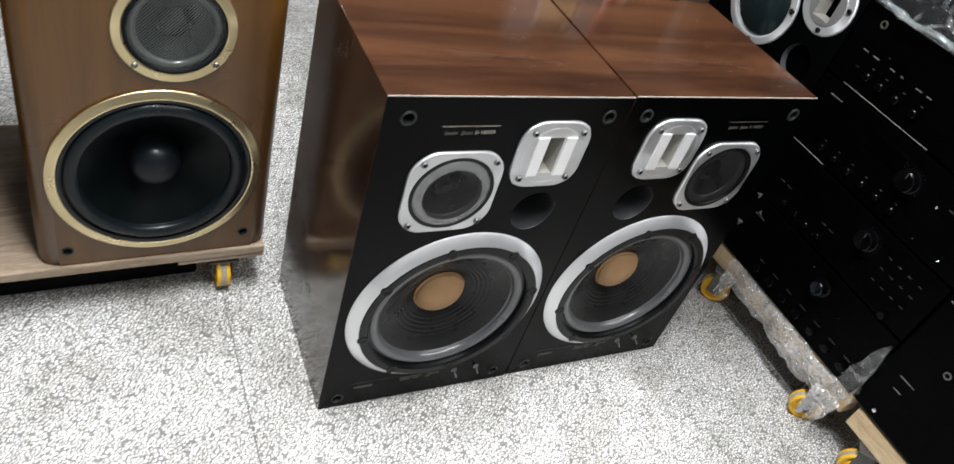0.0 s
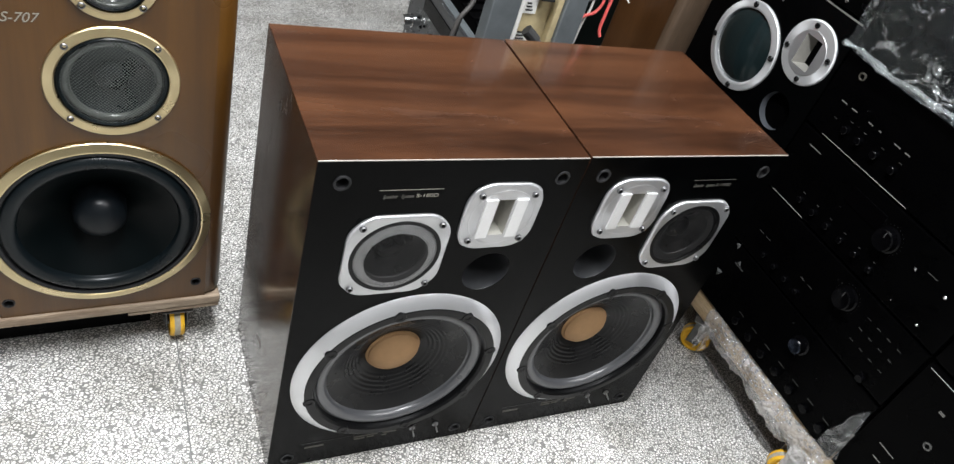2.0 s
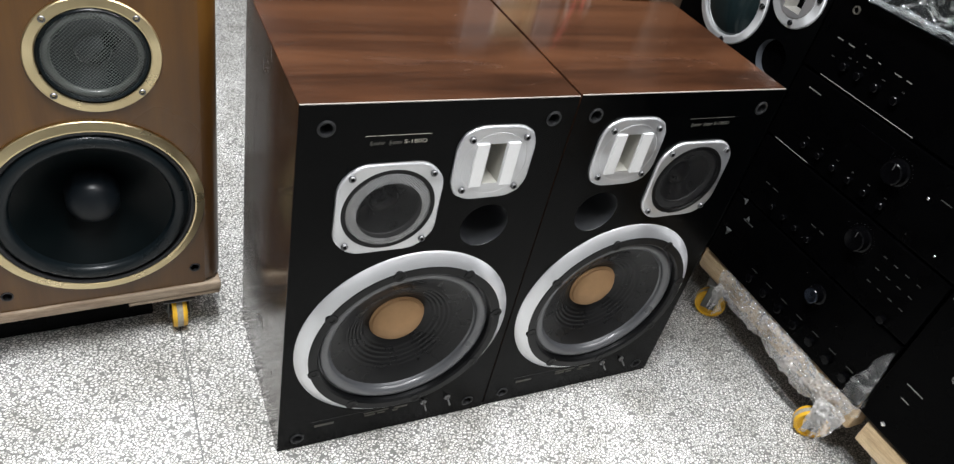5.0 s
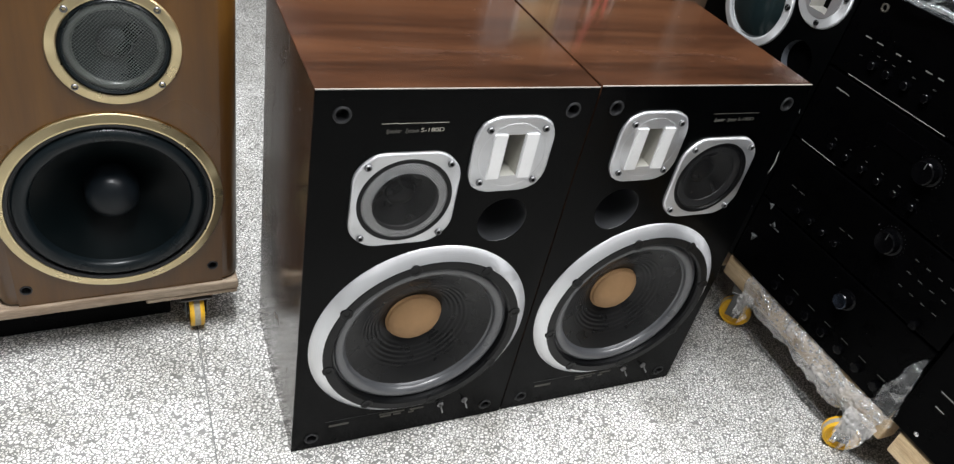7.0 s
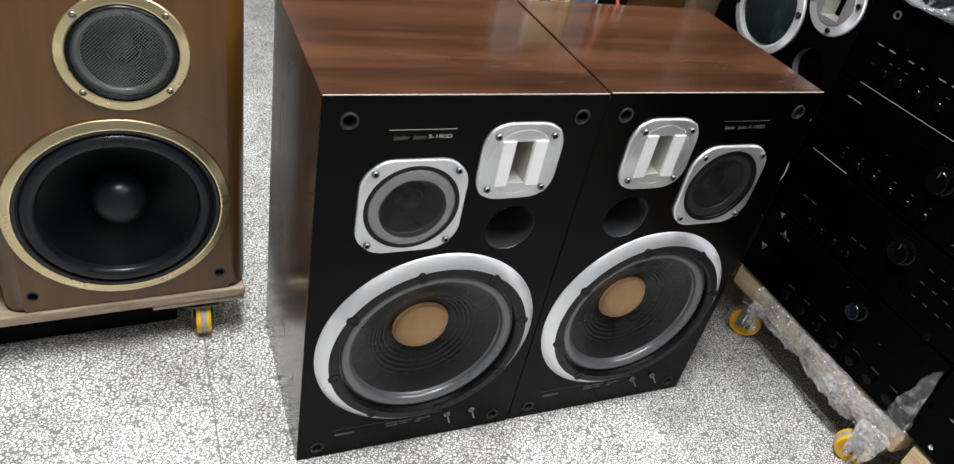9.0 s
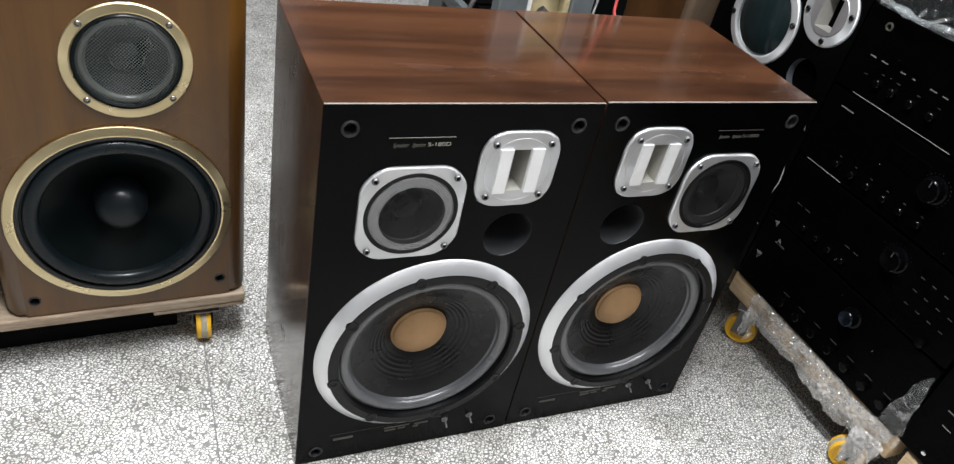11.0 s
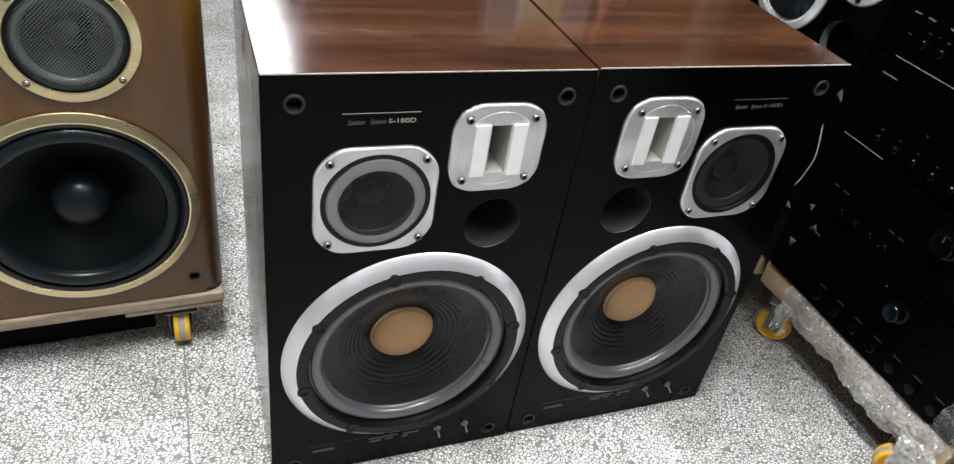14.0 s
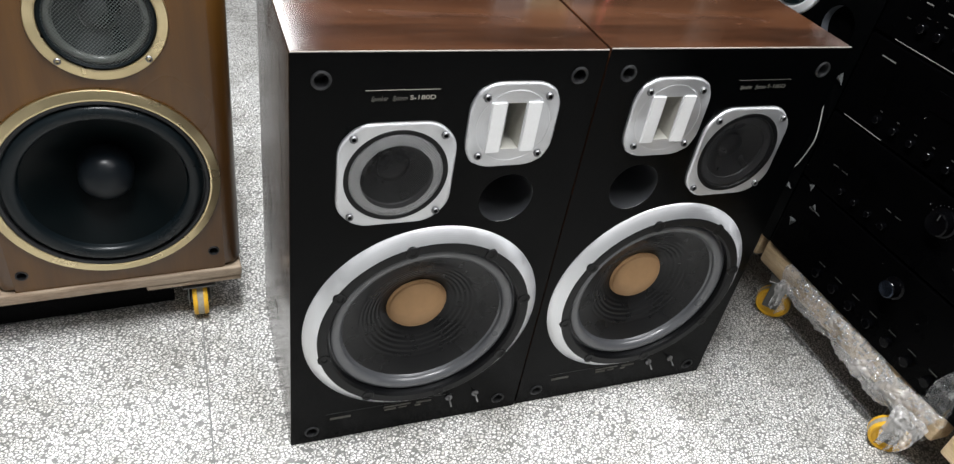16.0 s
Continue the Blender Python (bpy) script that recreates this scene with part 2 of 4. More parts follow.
M_PORT = plain("grey_port_tube", (0.026, 0.027, 0.029), 0.42, 0, 0.15, 90)
# one mesh in two tones: catching light here, lying in shade below
M_MESH_LIT = perforated("lit_steel_grille", (0.56, 0.56, 0.57), 0.0037)
M_MESH_SHADED = perforated("shaded_steel_grille", (0.012, 0.012, 0.013), 0.0030, 0.3)
M_MESH_LIGHT = perforated("pale_steel_grille", (0.13, 0.14, 0.135), 0.0050, 0.6, 0.20)
M_PALE_EDGE = plain("grey_green_cone_edge", (0.075, 0.082, 0.074), 0.3, 0, 0.12, 120, 0.03, 0.0, 0.6)
M_SCREW = plain("grey_steel_screw", (0.20, 0.20, 0.205), 0.42, 0.95, 0.2, 200)
M_CHROME = plain("bright_steel", (0.75, 0.75, 0.75), 0.2, 1.0, 0.1, 200)
M_PRINT = plain("gold_print", (0.34, 0.32, 0.27), 0.5, 0.2, 0.1, 200, 0)
M_PRINT_DIM = plain("faded_print", (0.045, 0.045, 0.045), 0.6, 0, 0.3, 200, 0)
M_PRINT_WORN = plain("worn_beige_print", (0.055, 0.050, 0.040), 0.6, 0, 0.8, 240, 0)
M_PRINT_MID = plain("dim_gold_print", (0.09, 0.085, 0.075), 0.5, 0.2, 0.1, 200, 0)
M_TEAK = wood("brown_teak_veneer", (0.066, 0.0265, 0.0036), (0.086, 0.0360, 0.0054), (0.106, 0.0465, 0.0078), (11.0, 11.0, 0.6), 0.30, 0.14, streak=2.6, pores=0.10)
M_BRASS_W = brushed("turned_brass_woofer", (0.70, 0.58, 0.345), 0.31, True, (0.1915, 0.196))
M_BRASS_M = brushed("turned_brass_mid", (0.70, 0.58, 0.345), 0.31, True, (0.218, 0.468))
M_BRASS_T = brushed("turned_brass_tweeter", (0.70, 0.58, 0.345), 0.31, True, (0.221, 0.624))
M_BLUECONE = plain("blue_black_cone", (0.0013, 0.0028, 0.0032), 0.34, 0, 0.2, 160, 0.06, 0.0, 0.10)
M_CAPGLOSS = plain("glossy_blue_black", (0.004, 0.006, 0.008), 0.40, 0, 0.2, 160, 0.05, 0.0, 0.25)
M_TEALCONE = plain("teal_black_cone", (0.006, 0.010, 0.011), 0.30, 0, 0.2, 160, 0.05, 0.0, 0.5)
M_BLUERUB = plain("blue_black_rubber", (0.0040, 0.0066, 0.0080), 0.30, 0, 0.2, 160, 0.06, 0.0, 0.26)
M_PLY = wood("pale_plywood", (0.22, 0.15, 0.10), (0.33, 0.25, 0.175), (0.44, 0.35, 0.26), (1.5, 12, 12), 0.7, 0.0)
M_PINE = wood("raw_pine", (0.44, 0.30, 0.16), (0.60, 0.44, 0.26), (0.70, 0.55, 0.36), (14, 1.2, 14), 0.75, 0.0)
M_YELLOW = plain("yellow_nylon", (0.72, 0.40, 0.02), 0.45, 0, 0.2, 60)
M_GRIME = plain("worn_grey_tread", (0.34, 0.31, 0.25), 0.7, 0, 0.35, 160)
M_ZINC = plain("dull_zinc", (0.13, 0.13, 0.125), 0.5, 0.7, 0.3, 70)
M_PANEL = plain("black_panel", (0.0006, 0.0006, 0.0007), 0.30, 0, 0.3, 150, 0.03, 0.0, 0.03)
M_PANEL_GREEN = plain("green_black_case", (0.0022, 0.0034, 0.0030), 0.36, 0, 0.3, 60, 0.1, 0.0, 0.2)
M_KNOB = plain("black_knob", (0.0010, 0.0010, 0.0012), 0.12, 0.0, 0.2, 150, 0.02, 0.0, 0.06)
M_KNOB_SHINY = plain("shiny_black_knob", (0.0012, 0.0012, 0.0015), 0.14, 0.0, 0.2, 150, 0.02, 0.0, 0.12)
# metal cap; its blue is a reflection put into the base colour
M_KNOB_CAP = plain("blue_reflection_cap", (0.028, 0.036, 0.052), 0.22, 0.9, 0.2, 120)
M_TUBE_PALE = plain("pale_port_tube", (0.05, 0.054, 0.062), 0.5, 0, 0.1, 90)
M_TICK = plain("dull_panel_print", (0.026, 0.026, 0.025), 0.5, 0, 0.6, 300, 0)
M_SCRAP = plain("milky_torn_film", (0.055, 0.058, 0.058), 0.3, 0, 0.3, 90)
M_TRIM = plain("pale_trim", (0.17, 0.165, 0.155), 0.45, 0.3, 0.2, 120)
M_GUN = plain("gunmetal_panel", (0.10, 0.104, 0.108), 0.30, 0.75, 0.15, 120)
M_THROAT = plain("dull_throat_metal", (0.42, 0.41, 0.37), 0.45, 0.4, 0.1, 120)
M_THROAT_DARK = plain("grey_throat_metal", (0.30, 0.29, 0.265), 0.45, 0.4, 0.1, 120)
M_STEEL = plain("galvanised_steel", (0.17, 0.19, 0.20), 0.5, 0.5, 0.25, 30, 0.15)
M_BEIGE = plain("aged_chassis", (0.46, 0.38, 0.22), 0.55, 0.1, 0.3, 40)
M_PAPER = plain("white_label", (0.74, 0.74, 0.70), 0.7, 0, 0.08, 90)
M_INK = plain("black_ink", (0.015, 0.015, 0.015), 0.6, 0, 0.1, 90, 0)
M_REDWIRE = plain("red_wire", (0.62, 0.10, 0.09), 0.4, 0, 0.15, 90)
M_WHITEWIRE = plain("white_wire", (0.62, 0.61, 0.58), 0.45, 0, 0.1, 90)
M_CABLE_PALE = plain("pale_grey_cable", (0.26, 0.255, 0.24), 0.5, 0, 0.15, 90)
M_CABLE = plain("grey_cable", (0.05, 0.047, 0.044), 0.5, 0, 0.2, 90)
M_CABINET = wood("orange_brown_veneer", (0.048, 0.019, 0.0045), (0.060, 0.024, 0.006), (0.072, 0.030, 0.008), (9, 9, 0.8), 0.40, 0.15)
M_RAIL = wood("tan_rail", (0.075, 0.048, 0.028), (0.09, 0.058, 0.036), (0.11, 0.072, 0.045), (9, 9, 0.8), 0.5, 0.0)
M_FLOOR = terrazzo()
M_JOINT = plain("grey_joint", (0.17, 0.17, 0.165), 0.8, 0, 0.2, 90)
# wall colours hold the room's dimness; the south one is paler for reflections
M_WALL = plain("dimmed_wall_tone", (0.16, 0.155, 0.15), 0.8, 0, 0.12, 14, 0.2)
M_WALL_BOUNCE = plain("pale_bounce_wall", (0.22, 0.22, 0.218), 0.7, 0, 0.1, 14, 0.1)
M_WALL_DARK = plain("dimmed_back_wall", (0.05, 0.048, 0.045), 0.7, 0, 0.3, 14, 0.2)
M_PILLAR = plain("pale_pillar_paint", (0.70, 0.69, 0.66), 0.7, 0, 0.1, 14, 0.1)
M_CEIL = plain("ceiling_paint", (0.30, 0.30, 0.29), 0.85, 0, 0.08, 10, 0.1)
M_FILM = film("clear_film", 0.05, 0.014, tint=(0.85, 0.93, 0.95), creased=0.6)
M_HEM = film("film_hem", 0.22, 0.22, tint=(0.8, 0.88, 0.9))
M_CELLS = film("air_cell_film", 0.50, 0.30)
M_BUBBLE = film("bubble_wrap", 0.20, 0.48, 0.010, (0.80, 0.77, 0.74))

# ---- builders ----


def box(x0, x1, y0, y1, z0, z1, bevel=0.0, segs=2, bm=None):
    own = bm is None
    bm = bmesh.new() if own else bm
    r = bmesh.ops.create_cube(bm, size=1.0)
    for v in r["verts"]:
        v.co = Vector(((x0 + x1) / 2 + v.co.x * (x1 - x0), (y0 + y1) / 2 + v.co.y * (y1 - y0), (z0 + z1) / 2 + v.co.z * (z1 - z0)))
    if bevel:
        es = {e for v in r["verts"] for e in v.link_edges}
        bmesh.ops.bevel(bm, geom=list(es), offset=bevel, segments=segs, affect="EDGES", profile=0.5)
    return bm


def lathe(cx, cz, profile, segs=64, bm=None):
    """Turns (radius, y) pairs about the line x = cx, z = cz along y."""
    bm = bm or bmesh.new()
    rings = []
    for r, y in profile:
        if r < 1e-6:
            rings.append([bm.verts.new((cx, y, cz))])
        else:
            rings.append([bm.verts.new((cx + r * math.cos(2 * math.pi * i / segs), y, cz + r * math.sin(2 * math.pi * i / segs))) for i in range(segs)])
    for a, b in zip(rings, rings[1:]):
        for i in range(segs):
            j = (i + 1) % segs
            q = [a[i % len(a)], a[j % len(a)], b[j % len(b)], b[i % len(b)]]
            u = []
            for v in q:
                if v not in u:
                    u.append(v)
            if len(u) > 2:
                bm.faces.new(u)
    return bm


def rrect(cx, cz, hw, hh, r, n=6):
    pts = []
    for k, (sx, sz) in enumerate(((1, 1), (-1, 1), (-1, -1), (1, -1))):
        for i in range(n + 1):
            a = math.pi / 2 * (k + i / n)
            pts.append((cx + sx * (hw - r) + r * math.cos(a), cz + sz * (hh - r) + r * math.sin(a)))
    return pts


def circle(cx, cz, r, n=48):
    return [(cx + r * math.cos(2 * math.pi * i / n), cz + r * math.sin(2 * math.pi * i / n)) for i in range(n)]


def cut_square(cx, cz, h, cut, soft, n=4):
    """A square with its corners cut off, the eight corners softened."""
    base = [(h, h - cut), (h - cut, h), (-h + cut, h), (-h, h - cut), (-h, -h + cut), (-h + cut, -h), (h - cut, -h), (h, -h + cut)]
    pts = []
    for i, p in enumerate(base):
        a, b = Vector(base[i - 1]), Vector(base[(i + 1) % 8])
        p = Vector(p)
        p0, p1 = p + (a - p).normalized() * soft, p + (b - p).normalized() * soft
        for k in range(n + 1):
            t = k / n
            q = p0 * (1 - t) ** 2 + p * 2 * t * (1 - t) + p1 * t * t
            pts.append((cx + q.x, cz + q.y))
    return pts


def sheet(outline, holes, y0, y1, lip=0.0):
    """A plate in x and z with holes through it: face at y0, walls back to y1, edge rounded by lip."""
    bm = bmesh.new()
    edges = []
    for k, loop in enumerate([outline] + list(holes)):
        vs = [bm.verts.new((x, y0, z)) for x, z in loop]
        es = [bm.edges.new((vs[i], vs[(i + 1) % len(vs)])) for i in range(len(vs))]
        edges += es
        prev = vs
        steps = [(0, y1)]
        if lip and k == 0:
            steps = [(lip * 0.35, y0 + lip * 0.15), (lip * 0.8, y0 + lip * 0.55), (lip, y0 + lip), (lip, y1)]
        cx = sum(x for x, _ in loop) / len(loop)
        cz = sum(z for _, z in loop) / len(loop)
        for grow, y in steps:
            ring = []
            for x, z in loop:
                d = Vector((x - cx, z - cz))
                d = d.normalized() * grow
                ring.append(bm.verts.new((x + d.x, y, z + d.y)))
            for i in range(len(vs)):
                j = (i + 1) % len(vs)
                bm.faces.new((prev[i], prev[j], ring[j], ring[i]))
            prev = ring
    bmesh.ops.triangle_fill(bm, use_beauty=True, use_dissolve=False, edges=edges, normal=(0, -1, 0))
    return bm


def tube(points, r, n=8, bm=None, closed_ends=True):
    bm = bm or bmesh.new()
    pts = [Vector(p) for p in points]
    rings = []
    for i, p in enumerate(pts):
        d = (pts[min(i + 1, len(pts) - 1)] - pts[max(i - 1, 0)]).normalized()
        a = d.orthogonal().normalized() if i == 0 else (side - d * side.dot(d)).normalized()
        side = a
        b = d.cross(a)
        rings.append([bm.verts.new(p + (a * math.cos(2 * math.pi * k / n) + b * math.sin(2 * math.pi * k / n)) * r) for k in range(n)])
    for u, w in zip(rings, rings[1:]):
        for k in range(n):
            bm.faces.new((u[k], u[(k + 1) % n], w[(k + 1) % n], w[k]))
    if closed_ends:
        bm.faces.new(rings[0])
        bm.faces.new(rings[-1])
    return bm


def bend(points, steps=8):
    """A smooth line through a few points."""
    p = [Vector(q) for q in points]
    p = [p[0] * 2 - p[1]] + p + [p[-1] * 2 - p[-2]]
    out = []
    for i in range(1, len(p) - 2):
        for k in range(steps):
            t = k / steps
            out.append(0.5 * (2 * p[i] + (p[i + 1] - p[i - 1]) * t + (2 * p[i - 1] - 5 * p[i] + 4 * p[i + 1] - p[i + 2]) * t * t + (3 * p[i] - p[i - 1] - 3 * p[i + 1] + p[i + 2]) * t ** 3))
    out.append(p[-2])
    return out


def finish(name, bm, mat, angle=20):
    bmesh.ops.recalc_face_normals(bm, faces=bm.faces)
    me = bpy.data.meshes.new(name)
    bm.to_mesh(me)
    bm.free()
    for f in me.polygons:
        f.use_smooth = True
    me.set_sharp_from_angle(angle=radians(angle))
    me.materials.append(mat)
    return me


def part(name, bm, mat, parent, label="", angle=20):
    ob = new(name, finish(name, bm, mat, angle))
    ob.parent = parent
    return tagged(ob, label)


def thing(name, m, label, category, group="", kind=""):
    ob = new(name)
    ob.empty_display_size = 0.05
    ob.matrix_world = m
    return tagged(ob, label, category, group, kind)


def solid(name, bm, mat, label, category, group="", kind="", m=None, angle=20):
    ob = new(name, finish(name, bm, mat, angle))
    if m is not None:
        ob.matrix_world = m
    return tagged(ob, label, category, group, kind)


def lettering(name, words, x, z, size, mat, parent, y=-0.0010, slant=0.0, wide=1.0):
    """Raised print on a front that faces -y, its lower left corner at x, z."""
    cu = bpy.data.curves.new(name, "FONT")
    cu.body, cu.size, cu.shear, cu.extrude = words, size, slant, 0.0002
    tmp = bpy.data.objects.new(name, cu)
    scene.collection.objects.link(tmp)
    bpy.context.view_layer.update()
    me = bpy.data.meshes.new_from_object(tmp.evaluated_get(bpy.context.evaluated_depsgraph_get()))
    bpy.data.objects.remove(tmp)
    me.transform(Matrix(((wide, 0, 0, x), (0, 0, -1, y), (0, 1, 0, z), (0, 0, 0, 1))))
    me.materials.clear()
    me.materials.append(mat)
    ob = new(name, me)
    ob.parent = parent
    return ob


def hex_screw(name, cx, cz, y, parent, r=0.0052, head=None):
    """A socket-head screw: domed steel rim round a sunk hexagon, its shade painted black."""
    ob = part(name, lathe(cx, cz, [(r * 0.56, y - 0.0032), (r * 0.8, y - 0.0036), (r, y - 0.0022), (r, y + 0.001)], 20), head or M_SCREW, parent)
    bm = bmesh.new()
    bm.from_mesh(ob.data)
    lathe(cx, cz, [(0, y - 0.0004), (r * 0.44, y - 0.0004), (r * 0.56, y - 0.0032)], 6, bm)
    for f in bm.faces:
        c = f.calc_center_median()
        f.material_index = 1 if math.hypot(c.x - cx, c.z - cz) < r * 0.54 else 0
    bm.to_mesh(ob.data)
    bm.free()
    ob.data.materials.append(M_DARK)
    return ob


# ---- setting ----
X0, X1, Y0, Y1, ZC = -2.3, 2.4, -1.50, 5.2, 2.75
floor = solid("floor", box(X0, X1, Y0, Y1, -0.10, -0.002), M_JOINT, "light speckled terrazzo floor with thin grey joints", "floor", kind="structure")
# walls out of view; the south one stands close for the rings to mirror
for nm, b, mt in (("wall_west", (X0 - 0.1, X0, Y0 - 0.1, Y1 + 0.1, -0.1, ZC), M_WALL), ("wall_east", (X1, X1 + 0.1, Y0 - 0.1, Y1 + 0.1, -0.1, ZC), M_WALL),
                  ("wall_south", (X0, X1, Y0 - 0.1, Y0, -0.1, ZC), M_WALL_BOUNCE), ("wall_north", (X0, X1, Y1, Y1 + 0.1, -0.1, ZC), M_WALL_DARK)):
    solid(nm, box(*b), mt, "plain unseen workshop wall, toned to steer bounced light", "wall", kind="structure")
solid("ceiling", box(X0 - 0.1, X1 + 0.1, Y0 - 0.1, Y1 + 0.1, ZC, ZC + 0.1), M_CEIL, "plain pale painted workshop ceiling", "ceiling", kind="structure")

for x0, x1 in ((0.80, 1.05), (1.58, 1.84)):
    solid("ceiling_beam", box(x0, x1, 1.7, Y1 - 0.001, ZC - 0.08, ZC - 0.001, 0.004, 1), M_PILLAR, "white painted beam under the workshop ceiling", "beam", kind="structure")

# ---- the two black-fronted loudspeakers ----
W, H, D = 0.3939, 0.690, 0.330


def ripple(r0, y0, r1, y1, n, amp):
    """Cone profile from rim to neck with shallow concentric waves."""
    out = []
    for i in range(n + 1):
        t = i / n
        r, y = r0 + (r1 - r0) * t, y0 + (y1 - y0) * (t ** 1.15)
        w = max(0.0, math.sin(math.pi * min(1, max(0, (t - 0.32) / 0.56)))) ** 0.8
        out.append((r, y + amp * w * math.cos(t * 2 * math.pi * 11)))
    return out


def monitor(m, mirror, label):
    ob = thing("loudspeaker", m, label, "loudspeaker", "pair of black-fronted loudspeakers")
    fx = (lambda x: W - x) if mirror else (lambda x: x)
    # cabinet: open-fronted box with softened outer edges
    bm = box(0, W, 0, D, 0, H, 0.0012, 2)
    front = [f for f in bm.faces if f.normal.y < -0.99]
    r = bmesh.ops.inset_region(bm, faces=front, thickness=0.0022, depth=0)
    bmesh.ops.translate(bm, vec=(0, 0.012, 0), verts=list({v for f in front for v in f.verts}))
    bmesh.ops.delete(bm, geom=front, context="FACES")
    part("cabinet", bm, M_WALNUT, ob, "walnut-grained vinyl cabinet, glossy, lightly scratched")
    part("edge_strip", box(0.001, W - 0.001, -0.0010, 0.0006, H - 0.0013, H - 0.0001), M_EDGE, ob, "pale worn front edge")
    wx, wz = fx(0.1985), 0.249
    mx, mz = fx(0.1318), 0.522
    hx, hz = fx(0.279), 0.588
    px, pz = fx(0.293), 0.4695
    pegs = [(fx(0.0355), 0.655), (fx(0.3595), 0.655), (fx(0.0335), 0.028), (fx(0.3575), 0.030)]
    holes = [circle(wx, wz, 0.152, 64), circle(mx, mz, 0.064, 40), circle(px, pz, 0.040, 40)]
    holes += [circle(x, z, 0.0085, 14) for x, z in pegs]
    holes.append([(hx - 0.0128, hz - 0.034), (hx + 0.0128, hz - 0.034), (hx + 0.0128, hz + 0.034), (hx - 0.0128, hz + 0.034)])
    part("baffle", sheet(rrect(W / 2, H / 2 - 0.0005, W / 2 - 0.0004, H / 2 - 0.0014, 0.001, 2), holes, -0.0006, 0.018), M_BAFFLE, ob, "satin black front board")
    # woofer
    prof = [(0.1640, -0.0140), (0.1636, -0.0166), (0.1622, -0.0174), (0.150, -0.0174), (0.1465, -0.0140), (0.1445, -0.003), (0.1445, 0.02), (0.152, 0.022)]
    woofer = part("woofer", lathe(wx, wz, prof, 80), M_BASKET, ob, "large woofer with black frame")
    prof = [(0.1825, 0.0012), (0.1825, -0.0015), (0.1815, -0.0028), (0.1650, -0.0156), (0.1632, -0.0163), (0.1612, -0.0158), (0.1604, -0.0145), (0.1604, -0.009)]
    ring = lathe(0.1985, wz, prof, 96)
    if mirror:
        bmesh.ops.translate(ring, vec=(wx - 0.1985, 0, 0), verts=ring.verts)
    part("trim_ring", ring, M_ALU_RING if not mirror else M_ALU_RING_B, woofer, "thick silver bevelled trim ring")
    prof = [(0.1452, -0.0050)]
    for i in range(13):
        a = math.pi * i / 12
        prof.append((0.1345 + 0.0088 * math.cos(a), -0.0050 - 0.0066 * math.sin(a) + 0.0060 * (i / 12)))
    prof += [(0.1245, 0.0026), (0.1232, 0.0044)]
    part("surround", lathe(wx, wz, prof, 80), M_SURROUND, woofer, "grey rolled surround")
    part("cone", lathe(wx, wz, ripple(0.1240, 0.0040, 0.045, 0.043, 90, 0.00045), 96), M_CONE, woofer, "charcoal paper cone with concentric ripples", 80)
    prof = [(0.0485, 0.0405), (0.0480, 0.0390), (0.0455, 0.0370)] + [(0.0455 * math.cos(a), 0.0370 - 0.016 * math.sin(a)) for a in (0.2, 0.45, 0.7, 0.95, 1.2, 1.4)] + [(0, 0.0209)]
    part("dust_cap", lathe(wx, wz, prof, 48), M_CAP, woofer, "tan domed dust cap")
    for k in range(8):
        a = (k + 0.30) * math.pi / 4
        cx, cz = wx + 0.1566 * math.cos(a), wz + 0.1566 * math.sin(a)
        part("bolt_boss", lathe(cx, cz, [(0.0100, -0.0120), (0.0100, -0.0178), (0.0092, -0.0186), (0.0050, -0.0186)], 18), M_BASKET, woofer)
        part("bolt", lathe(cx, cz, [(0, -0.0150), (0.0030, -0.0152), (0.0034, -0.0176), (0.0046, -0.0180), (0.0050, -0.0170)], 14), M_DARK, woofer)
    # midrange
    plate_mid = brushed("turned_plate_mid", (0.70, 0.705, 0.72), 0.36, True, (mx, mz), 0.9)
    plate_horn = brushed("turned_plate_horn", (0.66, 0.665, 0.68), 0.36, True, (hx, hz), 0.9)
    hole = circle(mx, mz, 0.0680, 48)
    mid = part("midrange", sheet(cut_square(mx, mz, 0.0735, 0.026, 0.016), [hole], -0.0062, 0.0004, 0.0030), plate_mid, ob, "square silver midrange plate with cut corners")
    part("inner_ring", lathe(mx, mz, [(0.0682, -0.0058), (0.0672, -0.0068), (0.0620, -0.0066), (0.0610, -0.0050), (0.0605, 0.004)], 48), M_BASKET, mid)
    # lit or shaded look of the mesh is set by its colour
    dome = [(0.0625, -0.0050), (0.060, -0.0068), (0.054, -0.0084), (0.0475, -0.0094)]
    part("grille", lathe(mx, mz, dome, 48), M_MESH_SHADED if mirror else M_MESH_LIT, mid, "fine mesh grille in its shaded tone" if mirror else "fine steel mesh grille in its lit tone")
    dome = [(0.0475, -0.0096), (0.046, -0.0094), (0.036, -0.0112), (0.018, -0.0126), (0, -0.0130)]
    part("grille_centre", lathe(mx, mz, dome, 48), M_MESH_SHADED, mid, "middle of the mesh grille in its shaded tone")
    part("cone", lathe(mx, mz, [(0.064, 0.002), (0.052, 0.004), (0.047, 0.002), (0.043, 0.004), (0.022, 0.018), (0.020, 0.014), (0.012, 0.010), (0, 0.0085)], 48), M_CONE, mid)
    part("cone_edge", lathe(mx, mz, [(0.0645, 0.000), (0.058, -0.003), (0.048, 0.000), (0.0465, 0.003)], 48), M_MIDEDGE, mid, "dark grey cone edge")
